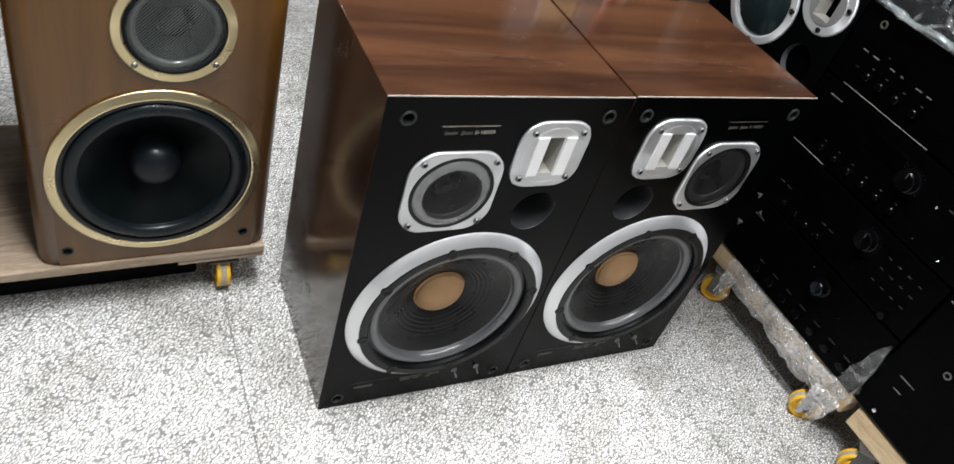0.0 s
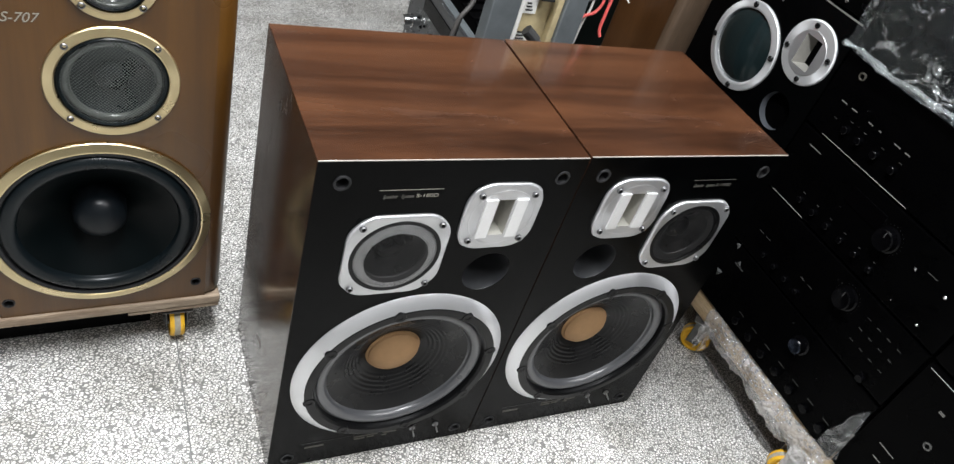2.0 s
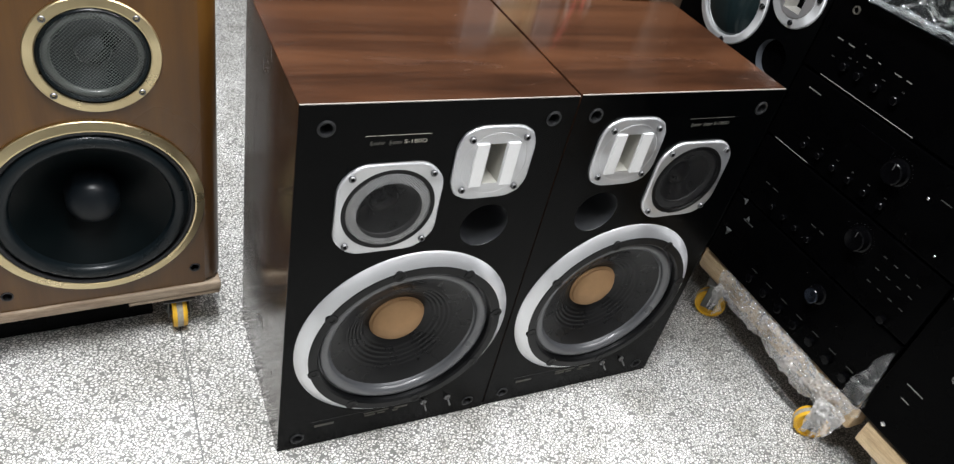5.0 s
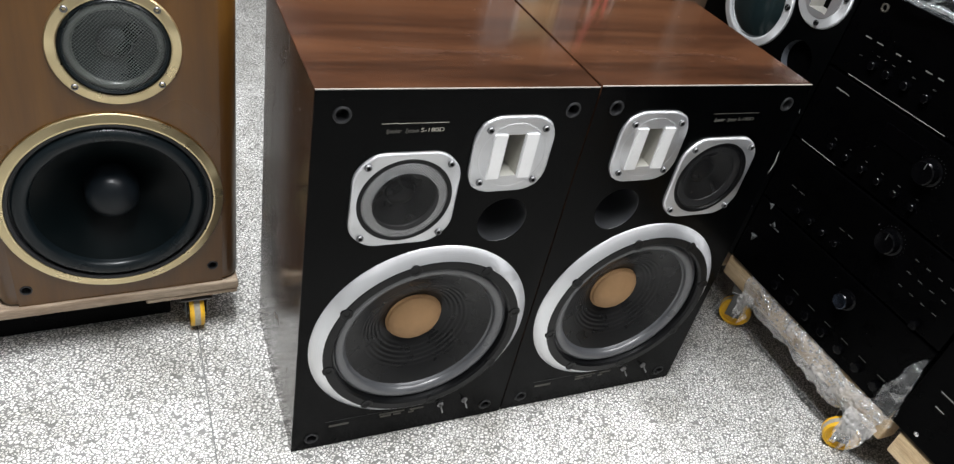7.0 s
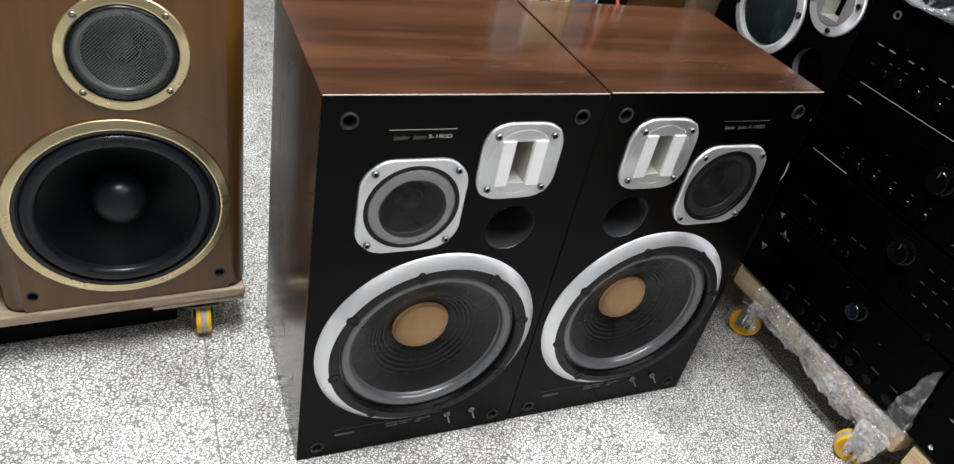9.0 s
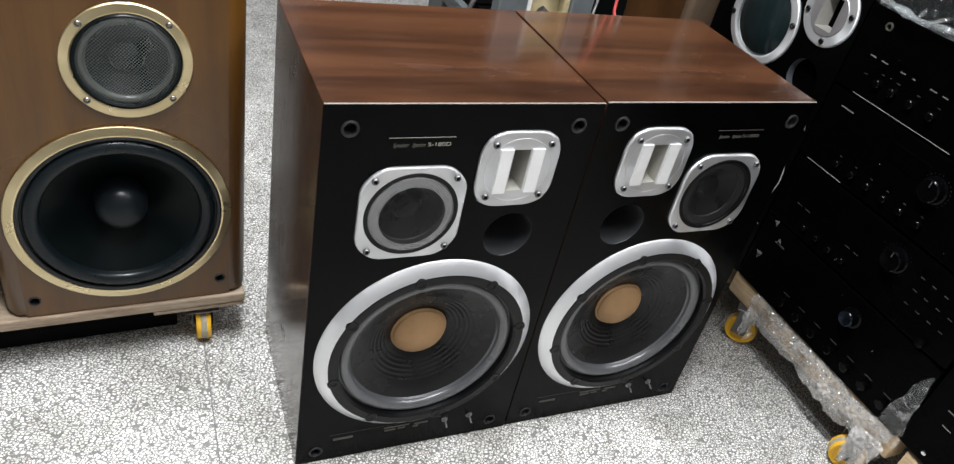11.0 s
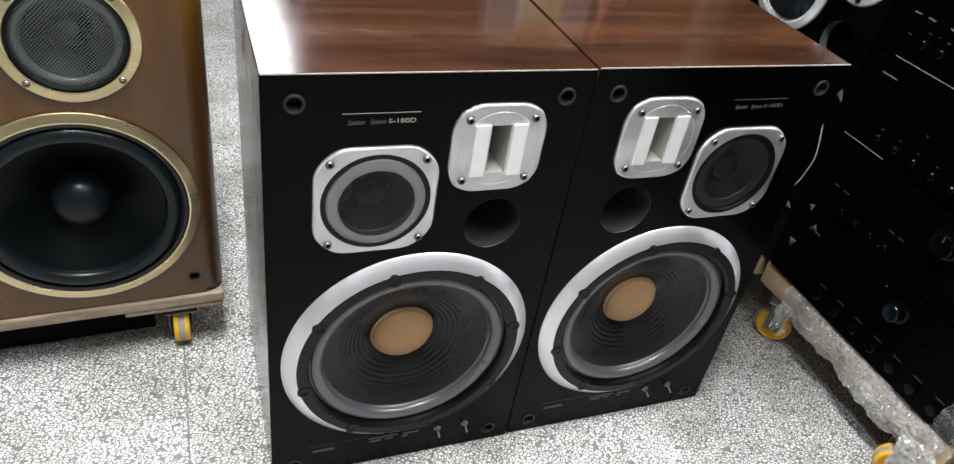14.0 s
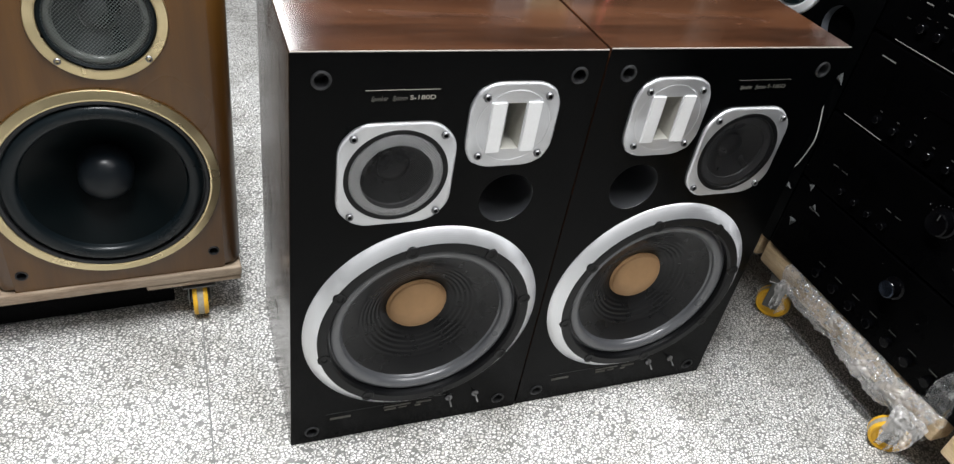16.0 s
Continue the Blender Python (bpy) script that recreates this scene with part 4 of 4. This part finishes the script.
lid = solid("cardboard_sheet", box(0.01, CW, 0.0, 0.36, 0, 0.010, 0.002, 1), plain("grey_board", (0.20, 0.20, 0.19), 0.8, 0, 0.15, 40), "pale grey board lying on the wrapped unit", "board", m=at_stack(0.165, 0.966))

# second stack further along
rows5 = [("trim", 0.007, 0.304, 0.30), ("jack", 0.094, 0.194, 0.008), ("bright", 0.066, 0.256, 0.011), ("bright", 0.066, 0.259, 0.011), ("glint_screw", 0.051, 0.022, 0.005), ("bright", 0.038, 0.120, 0.035), ("bright", 0.045, 0.090, 0.018), ("small", 0.16, 0.17, 0.010)]
component(at_stack(-0.300, 0.1600), 0.44, 0.318, 0.38, "tall green-black unit with pale top edge", rows5, M_PANEL_GREEN)
component(at_stack(-0.300, 0.4790), 0.44, 0.20, 0.38, "black unit at second stack with few studs", [("glint_screw", 0.05, 0.06, 0.0034), ("glint_screw", 0.13, 0.11, 0.0034), ("knob", 0.25, 0.1, 0.026), ("print", 0.04, 0.15, 0.03)])
component(at_stack(-0.300, 0.6800), 0.44, 0.17, 0.38, "black unit high on second stack with keys", [("glint_screw", 0.05, 0.06, 0.003), ("button", 0.12, 0.05, 0.008), ("button", 0.15, 0.05, 0.008), ("knob", 0.3, 0.09, 0.026)])


def plank_dolly(y_near, y_far, label):
    """Wooden frame on yellow casters; runs along y under a stack."""
    ob = thing("wooden_dolly", pose(0, 0, 0), label, "dolly", "wooden dollies under black stacks")
    part("front_plank", box(FX + 0.004, FX + 0.050, y_near, y_far, 0.100, 0.1545, 0.005, 2), M_PINE, ob, "raw pine plank, rough and knocked")
    part("rear_plank", box(FX + 0.32, FX + 0.37, y_near, y_far, 0.100, 0.1545, 0.004, 2), M_PINE, ob)
    part("cross_plank", box(FX + 0.0505, FX + 0.3195, y_far - 0.07, y_far - 0.015, 0.105, 0.150, 0.003, 1), M_PINE, ob)
    part("cross_plank", box(FX + 0.0505, FX + 0.3195, y_near + 0.02, y_near + 0.075, 0.105, 0.150, 0.003, 1), M_PINE, ob)
    for x, y, turn in ((FX + 0.022, y_far - 0.070, -48), (FX + 0.016, y_near + 0.066, -40), (FX + 0.34, y_far - 0.07, 10), (FX + 0.34, y_near + 0.05, 70)):
        caster(ob, x, y, 0.0995, 0.036, turn)
    return ob


d1 = plank_dolly(-0.305, 0.190, "raw pine dolly on yellow wheels, wrapped in bubble film")
d2 = plank_dolly(-0.825, -0.325, "raw pine dolly on yellow wheels beside the wrapped one")
# bubble wrap round the front plank, sagging below it
bm = bmesh.new()
NL, NR = 60, 28
grid = []
for i in range(NL + 1):
    t = i / NL
    y = 0.105 - 0.400 * t
    row = []
    for k in range(NR):
        a = 2 * math.pi * k / NR
        hang = 0.001 + 0.006 * max(0, noise.noise(Vector((y * 20, 2.0, 0)))) + 0.026 * max(0.0, 1 - abs(t - 0.70) / 0.24)
        x = FX + 0.021 + 0.033 * math.copysign(abs(math.cos(a)) ** 0.6, math.cos(a))
        z = 0.128 + (0.034 * abs(math.sin(a)) ** 0.6 if math.sin(a) > 0 else -(0.034 + hang) * abs(math.sin(a)) ** 0.8)
        z = min(z, 0.1555 if x > FX - 0.003 else 0.163)
        p = Vector((x, y, z))
        p += Vector((a * b for a, b in zip(noise.noise_vector(p * 17), (0.010, 0.004, 0.008)))) + noise.noise_vector(p * 40) * 0.007 + noise.noise_vector(p * 90) * 0.004
        p.z = min(p.z, 0.1560) if p.x > FX - 0.002 else p.z
        row.append(bm.verts.new(p))
    grid.append(row)
for a, b in zip(grid, grid[1:]):
    for k in range(NR):
        bm.faces.new((a[k], a[(k + 1) % NR], b[(k + 1) % NR], b[k]))
cells = bmesh.new()
bub = random.Random(11)
for _ in range(1100):
    i, k = bub.randrange(1, NL), bub.randrange(NR)
    q, nb = grid[i][k].co, grid[i - 1][k].co
    if q.x > FX + 0.012 or q.z > 0.158:
        continue
    c = q.lerp(nb, bub.random())
    r = bub.uniform(0.0028, 0.0042)
    out = Vector((c.x - FX - 0.021, 0, c.z - 0.126)).normalized()
    side = Vector((0, 1, 0))
    up = out.cross(side)
    top = cells.verts.new(c + out * r * 0.75)
    loops = []
    for rr, hh in ((0.62, 0.5), (1.0, 0.0)):
        loops.append([cells.verts.new(c + (side * math.cos(j * math.pi / 4) + up * math.sin(j * math.pi / 4)) * r * rr + out * r * hh) for j in range(8)])
    for j in range(8):
        cells.faces.new((top, loops[0][j], loops[0][(j + 1) % 8]))
        cells.faces.new((loops[0][j], loops[1][j], loops[1][(j + 1) % 8], loops[0][(j + 1) % 8]))
tagged(part("air_cell_layer", cells, M_CELLS, d1, "", 80), kind="stuff")
part("bubble_film", bm, M_BUBBLE, d1, "torn bubble film wound round the plank", 80)
for y0, y1, low in ((0.088, 0.052, 0.060), (-0.245, -0.300, 0.028)):
    bm = bmesh.new()
    g = []
    for i in range(15):
        row = []
        for k in range(13):
            y = y0 + (y1 - y0) * i / 14
            z = 0.135 - (0.135 - low) * k / 12 * (0.8 + 0.2 * math.sin(i * 1.3))
            p = Vector((FX - 0.020 - 0.015 * math.sin(k / 12 * 2.6), y, z))
            p += noise.noise_vector(p * 30) * 0.012
            row.append(bm.verts.new(p))
        g.append(row)
    for a, b in zip(g, g[1:]):
        for k in range(12):
            bm.faces.new((a[k], a[k + 1], b[k + 1], b[k]))
    part("bubble_film_flap", bm, M_BUBBLE, d1, "hanging torn flap of bubble film", 80)
# film tail standing up by the dolly's end
bm = bmesh.new()
g = []
for i in range(22):
    t = i / 21
    row = []
    for k in range(9):
        wdt = 0.055 * (1 - t) ** 0.7 + 0.004
        p = Vector((FX - 0.014 - 0.012 * math.sin(t * 3), -0.282 - wdt * (k / 8 - 0.5) - 0.012 * t, 0.150 + 0.165 * t))
        p += noise.noise_vector(p * 45) * 0.009 * (1 - t * 0.6)
        row.append(bm.verts.new(p))
    g.append(row)
for a, b in zip(g, g[1:]):
    for k in range(8):
        bm.faces.new((a[k], a[k + 1], b[k + 1], b[k]))
part("film_tail", bm, film("film_tail", 0.14, 0.05, creased=0.5), d1, "twisted tail of clear film", 80)

# ---- black loudspeaker beside the stack ----


def side_speaker(m):
    w, h, d = 0.384, 0.690, 0.33
    ob = thing("side_loudspeaker", m, "black loudspeaker with round silver driver plates", "loudspeaker")
    part("cabinet", box(0, w, 0.017, d, 0, h, 0.002, 2), M_PANEL, ob)
    mx, mz, hx, hz, px, pz = 0.152, 0.515, 0.308, 0.589, 0.309, 0.452
    slot = [(hx - 0.022, hz - 0.032), (hx + 0.022, hz - 0.032), (hx + 0.022, hz + 0.032), (hx - 0.022, hz + 0.032)]
    part("baffle", sheet(rrect(w / 2, h / 2, w / 2 - 0.001, h / 2 - 0.001, 0.002, 2), [circle(mx, mz, 0.0780), circle(px, pz, 0.040), slot], 0.0, 0.0165), M_BAFFLE, ob)
    part("edge_strip", box(0.14, w - 0.004, -0.0012, 0.0, h - 0.004, h - 0.001), M_TRIM, ob, "scuffed pale top edge")
    mid = part("midrange", lathe(mx, mz, [(0.0975, 0.0006), (0.0970, -0.004), (0.0955, -0.0060), (0.0830, -0.0085), (0.0800, -0.0080), (0.0785, -0.004), (0.0780, 0.006)], 72), brushed("turned_side_mid", (0.76, 0.77, 0.78), 0.42, True, (mx, mz), 0.7), ob, "round silver midrange plate")
    part("grille", lathe(mx, mz, [(0.0785, -0.002), (0.065, -0.0085), (0.045, -0.0135), (0.02, -0.0165), (0, -0.017)], 48), M_GLOSSDOME, mid, "glossy dark dome")
    for k in range(4):
        a = math.radians(12 + 90 * k)
        hex_screw("screw", mx + 0.0885 * math.cos(a), mz + 0.0885 * math.sin(a), -0.0072, mid, 0.0062, M_BASKET)
    horn = part("tweeter", sheet(circle(hx, hz, 0.0625, 56), [slot], -0.0050, 0.0004, 0.0030), brushed("turned_side_horn", (0.76, 0.77, 0.78), 0.42, True, (hx, hz), 0.7), ob, "round silver horn tweeter plate")
    part("inner_plate", sheet(circle(hx, hz, 0.0440, 48), [slot], -0.0064, -0.0048, 0.0008), M_ALU, horn)
    bm = bmesh.new()
    for s in (-1, 1):
        bm.faces.new([bm.verts.new((hx + x, y, hz + z)) for x, y, z in ((s * 0.022, -0.0062, -0.032), (s * 0.022, -0.0062, 0.032), (s * 0.005, 0.026, 0.026), (s * 0.005, 0.026, -0.026))])
        bm.faces.new([bm.verts.new((hx + x, y, hz + z)) for x, y, z in ((-0.022, -0.0062, s * 0.032), (0.022, -0.0062, s * 0.032), (0.005, 0.026, s * 0.026), (-0.005, 0.026, s * 0.026))])
    part("throat", bm, M_THROAT_DARK, horn)
    part("diaphragm", box(hx - 0.006, hx + 0.006, 0.0255, 0.03, hz - 0.027, hz + 0.027), M_THROAT_DARK, horn)
    for k in range(4):
        a = math.radians(12 + 90 * k)
        hex_screw("screw", hx + 0.0540 * math.cos(a), hz + 0.0540 * math.sin(a), -0.0050, horn, 0.0056, M_BASKET)
    part("bass_port", lathe(px, pz, [(0.0400, 0.0010), (0.0392, 0.004), (0.0392, 0.055)], 40), M_TUBE_PALE, ob, "pale grey port tube")
    part("port_end", lathe(px, pz, [(0.0392, 0.055), (0, 0.055)], 40), M_DARK, ob)
    part("badge_print", box(0.165, 0.188, -0.0006, 0.0004, 0.637, 0.640), M_PRINT_DIM, ob)
    return ob


M_GLOSSDOME = plain("glossy_dark_dome", (0.007, 0.013, 0.014), 0.16, 0, 0.2, 60, 0.05)
side_speaker(pose(FX, 0.5680, 0.1555, 0, 0, EAST))
plank_dolly(0.205, 0.62, "raw pine dolly under the black loudspeaker")
component(pose(FX + 0.004, 0.560, 0.8465, 0, 0, EAST), 0.376, 0.15, 0.34, "black audio unit on top of the loudspeaker", [("glint_screw", 0.27, 0.030, 0.005), ("glint_screw", 0.31, 0.016, 0.005), ("glint_screw", 0.2, 0.05, 0.005), ("window", 0.05, 0.08, 0.2)])

solid("white_cable", tube(bend([(FX - 0.012, 0.235, 0.560), (FX - 0.010, 0.212, 0.500), (FX - 0.008, 0.199, 0.465), (FX - 0.008, 0.186, 0.415), (FX - 0.008, 0.190, 0.378), (FX - 0.010, 0.201, 0.337), (FX - 0.016, 0.235, 0.28), (FX - 0.03, 0.26, 0.15), (FX - 0.045, 0.25, 0.003)]), 0.0013), M_CABLE_PALE, "thin pale grey cable looping beside the stack", "cable", angle=70)

# torn bits of film caught between the stack and the loudspeaker
for y, z, size, tilt in ((0.198, 0.535, 0.014, 20), (0.198, 0.293, 0.010, -10), (0.145, 0.326, 0.010, 50), (0.118, 0.296, 0.008, 10), (0.151, 0.238, 0.013, 70)):
    bm = bmesh.new()
    rim = [bm.verts.new((0, size * r * math.cos(a), size * r * math.sin(a))) for a, r in ((0.2, 0.5), (1.3, 0.9), (2.3, 0.45), (3.6, 1.0), (4.6, 0.4), (5.5, 0.8))]
    mid = bm.verts.new((-size * 0.35, 0, 0.1 * size))
    for i in range(6):
        bm.faces.new((rim[i], rim[(i + 1) % 6], mid))
    solid("film_scrap", bm, M_SCRAP, "small torn scrap of milky plastic film", "scrap", "film scraps", m=pose(FX - 0.0045, y, z, tilt))

# ---- workshop clutter behind ----
# receivers stacked, fronts towards -x
for k in range(3):
    z0 = 0.0 + 0.101 * k
    ob = thing("stacked_receiver", pose(0.515, 1.040, z0, 0, 0, EAST), "dark receiver in a stack behind the loudspeakers", "receiver", "receivers behind")
    part("case", box(0.004, 0.42, 0.008, 0.26, 0.003, 0.099, 0.002, 1), M_PANEL, ob)
    part("front_panel", box(0, 0.424, -0.002, 0.0078, 0.002, 0.100, 0.002, 1), M_GUN, ob)
amp = thing("open_receiver", pose(0.515, 1.040, 0.3030, 0, 0, EAST), "gunmetal receiver with silver knob and vented black top", "receiver", "receivers behind")
part("case", box(0.004, 0.46, 0.030, 0.26, 0.003, 0.188, 0.002, 1), M_PANEL, amp)
part("front_panel", box(0, 0.464, -0.002, 0.0078, 0.002, 0.197, 0.0025, 2), M_GUN, amp, "gunmetal front panel")
part("top_rail", box(0, 0.464, 0.0080, 0.0290, 0.178, 0.197, 0.002, 1), M_STEEL, amp, "pale steel top rail")
part("dial_window", box(0.10, 0.45, -0.0040, -0.0015, 0.132, 0.172, 0.001, 1), M_GLASSBLACK, amp)
for k in range(9):
    part("vent_slat", box(0.03 + 0.046 * k, 0.060 + 0.046 * k, 0.06, 0.24, 0.1882, 0.1915, 0.001, 1), M_KNOB, amp)
part("knob", lathe(0.048, 0.072, [(0.018, -0.002), (0.018, -0.006), (0.0155, -0.008), (0.0150, -0.028), (0.0135, -0.030), (0, -0.030)], 32), M_CHROME, amp, "bright silver knob")
part("toggle", tube([(0.062, -0.002, 0.050), (0.060, -0.02, 0.048)], 0.004, 10), M_CHROME, amp)
for k in range(9):
    part("panel_stud", lathe(0.085 + 0.022 * k, 0.100 - 0.014 * (k % 2), [(0.004, -0.002), (0.003, -0.006), (0, -0.006)], 10), M_KNOB, amp)

# a stripped chassis standing on end
chas = thing("stripped_chassis", pose(0, 0, 0), "stripped amplifier chassis standing on end, steel sides", "chassis")
part("side_plate", box(0.440, 0.500, 0.480, 0.515, 0.0, 0.86, 0.003, 2), M_STEEL, chas, "grey steel side plate")
part("side_plate", box(0.592, 0.640, 0.470, 0.515, 0.0, 0.86, 0.003, 2), M_STEEL, chas, "grey steel side plate")
part("back_panel", box(0.5005, 0.5915, 0.498, 0.506, 0.0, 0.84, 0.001, 1), M_BEIGE, chas, "yellowed chassis panel")
part("flange", box(0.5008, 0.5100, 0.482, 0.4975, 0.0, 0.84, 0.001, 1), M_WHITEWIRE, chas)
part("flange", box(0.578, 0.5912, 0.478, 0.4975, 0.0, 0.84, 0.001, 1), M_BEIGE, chas)
for x0, z0, w, h in ((0.515, 0.662, 0.030, 0.030), (0.513, 0.600, 0.032, 0.020), (0.522, 0.735, 0.03, 0.03)):
    lab = part("paper_label", box(x0, x0 + w, 0.4955, 0.4975, z0, z0 + h), M_PAPER, chas, "small white paper label")
    for j in range(3):
        part("label_print", box(x0 + 0.006, x0 + w - 0.008 - 0.003 * j, 0.4945, 0.4953, z0 + 0.006 + 0.007 * j, z0 + 0.009 + 0.007 * j), M_INK, lab)
part("socket_block", box(0.535, 0.565, 0.470, 0.4975, 0.700, 0.735, 0.003, 2), M_INK, chas, "black socket block")
part("plug", tube([(0.522, 0.470, 0.640), (0.545, 0.462, 0.622)], 0.012, 12), M_INK, chas, "black cable plug")
part("plug_sleeve", tube([(0.545, 0.462, 0.622), (0.585, 0.450, 0.592)], 0.008, 12), M_CABLE, chas)

solid("grey_cable", tube(bend([(0.450, 0.56, 0.74), (0.425, 0.53, 0.66), (0.395, 0.52, 0.600), (0.385, 0.50, 0.40), (0.40, 0.50, 0.005)]), 0.005), M_CABLE, "dark grey cable hanging beside the chassis", "cable", angle=70)
solid("dark_cable", tube(bend([(0.460, 0.56, 0.74), (0.430, 0.54, 0.66), (0.405, 0.53, 0.600), (0.40, 0.52, 0.40), (0.42, 0.53, 0.005)]), 0.004), M_INK, "black cable hanging beside the chassis", "cable", angle=70)
# dark box carrying loose wire
dark = solid("black_box", box(0.648, 0.795, 0.575, 0.80, 0.0, 0.95, 0.003, 1), M_PANEL_GREEN, "dark case standing between chassis and wooden cabinet", "case")
for pts, rad, mt, nm, lb in (
        ([(0.645, 0.500, 0.652), (0.672, 0.512, 0.660), (0.700, 0.518, 0.668), (0.716, 0.525, 0.70), (0.722, 0.54, 0.78), (0.72, 0.573, 0.90)], 0.0034, M_REDWIRE, "red_wire", "loose red wire with cut end"),
        ([(0.735, 0.53, 0.80), (0.728, 0.520, 0.74), (0.722, 0.512, 0.69), (0.716, 0.505, 0.640), (0.720, 0.50, 0.622)], 0.0034, M_REDWIRE, "red_wire", "second loose red wire hanging beside the chassis"),
        ([(0.700, 0.53, 0.82), (0.694, 0.53, 0.74), (0.690, 0.525, 0.67), (0.676, 0.52, 0.60), (0.672, 0.530, 0.20), (0.67, 0.54, 0.004)], 0.0026, M_WHITEWIRE, "white_wire", "thin white wire hanging to the floor"),
        ([(0.745, 0.53, 0.82), (0.735, 0.52, 0.74), (0.705, 0.505, 0.715), (0.668, 0.50, 0.700), (0.650, 0.49, 0.706)], 0.0020, M_ZINC, "grey_wire", "thin grey wire reaching over the red ones"),
        ([(0.750, 0.53, 0.80), (0.748, 0.515, 0.72), (0.762, 0.505, 0.70)], 0.0016, M_WHITEWIRE, "white_wire", "short white wire end")):
    solid(nm, tube(bend(pts), rad), mt, lb, "wire", angle=70)
cab = thing("wooden_cabinet", pose(0, 0, 0), "orange-brown wooden cabinet with tan rounded edge", "cabinet")
part("side_panel", box(0.800, 0.970, 0.600, 0.95, 0.0, 0.98, 0.004, 2), M_CABINET, cab)
part("corner_rail", box(0.9705, 1.070, 0.580, 0.95, 0.0, 0.98, 0.018, 4), M_RAIL, cab, "tan rounded corner rail")

# ---- floor slabs ----
SL = 1.2
slab = finish("slab", box(0.0012, SL - 0.0012, 0.0012, SL - 0.0012, -0.03, 0.0, 0.0006, 1), M_FLOOR)
nx0, ny0 = -0.118, 0.775
for i in range(-2, 3):
    for j in range(-5, 4):
        x, y = nx0 + SL * i, ny0 + SL * j
        if x > X1 or y > Y1 or y + SL < Y0 or x + SL < X0:
            continue
        s = new("slab", slab)
        s.parent = floor
        s.location = (x, y, 0.0)
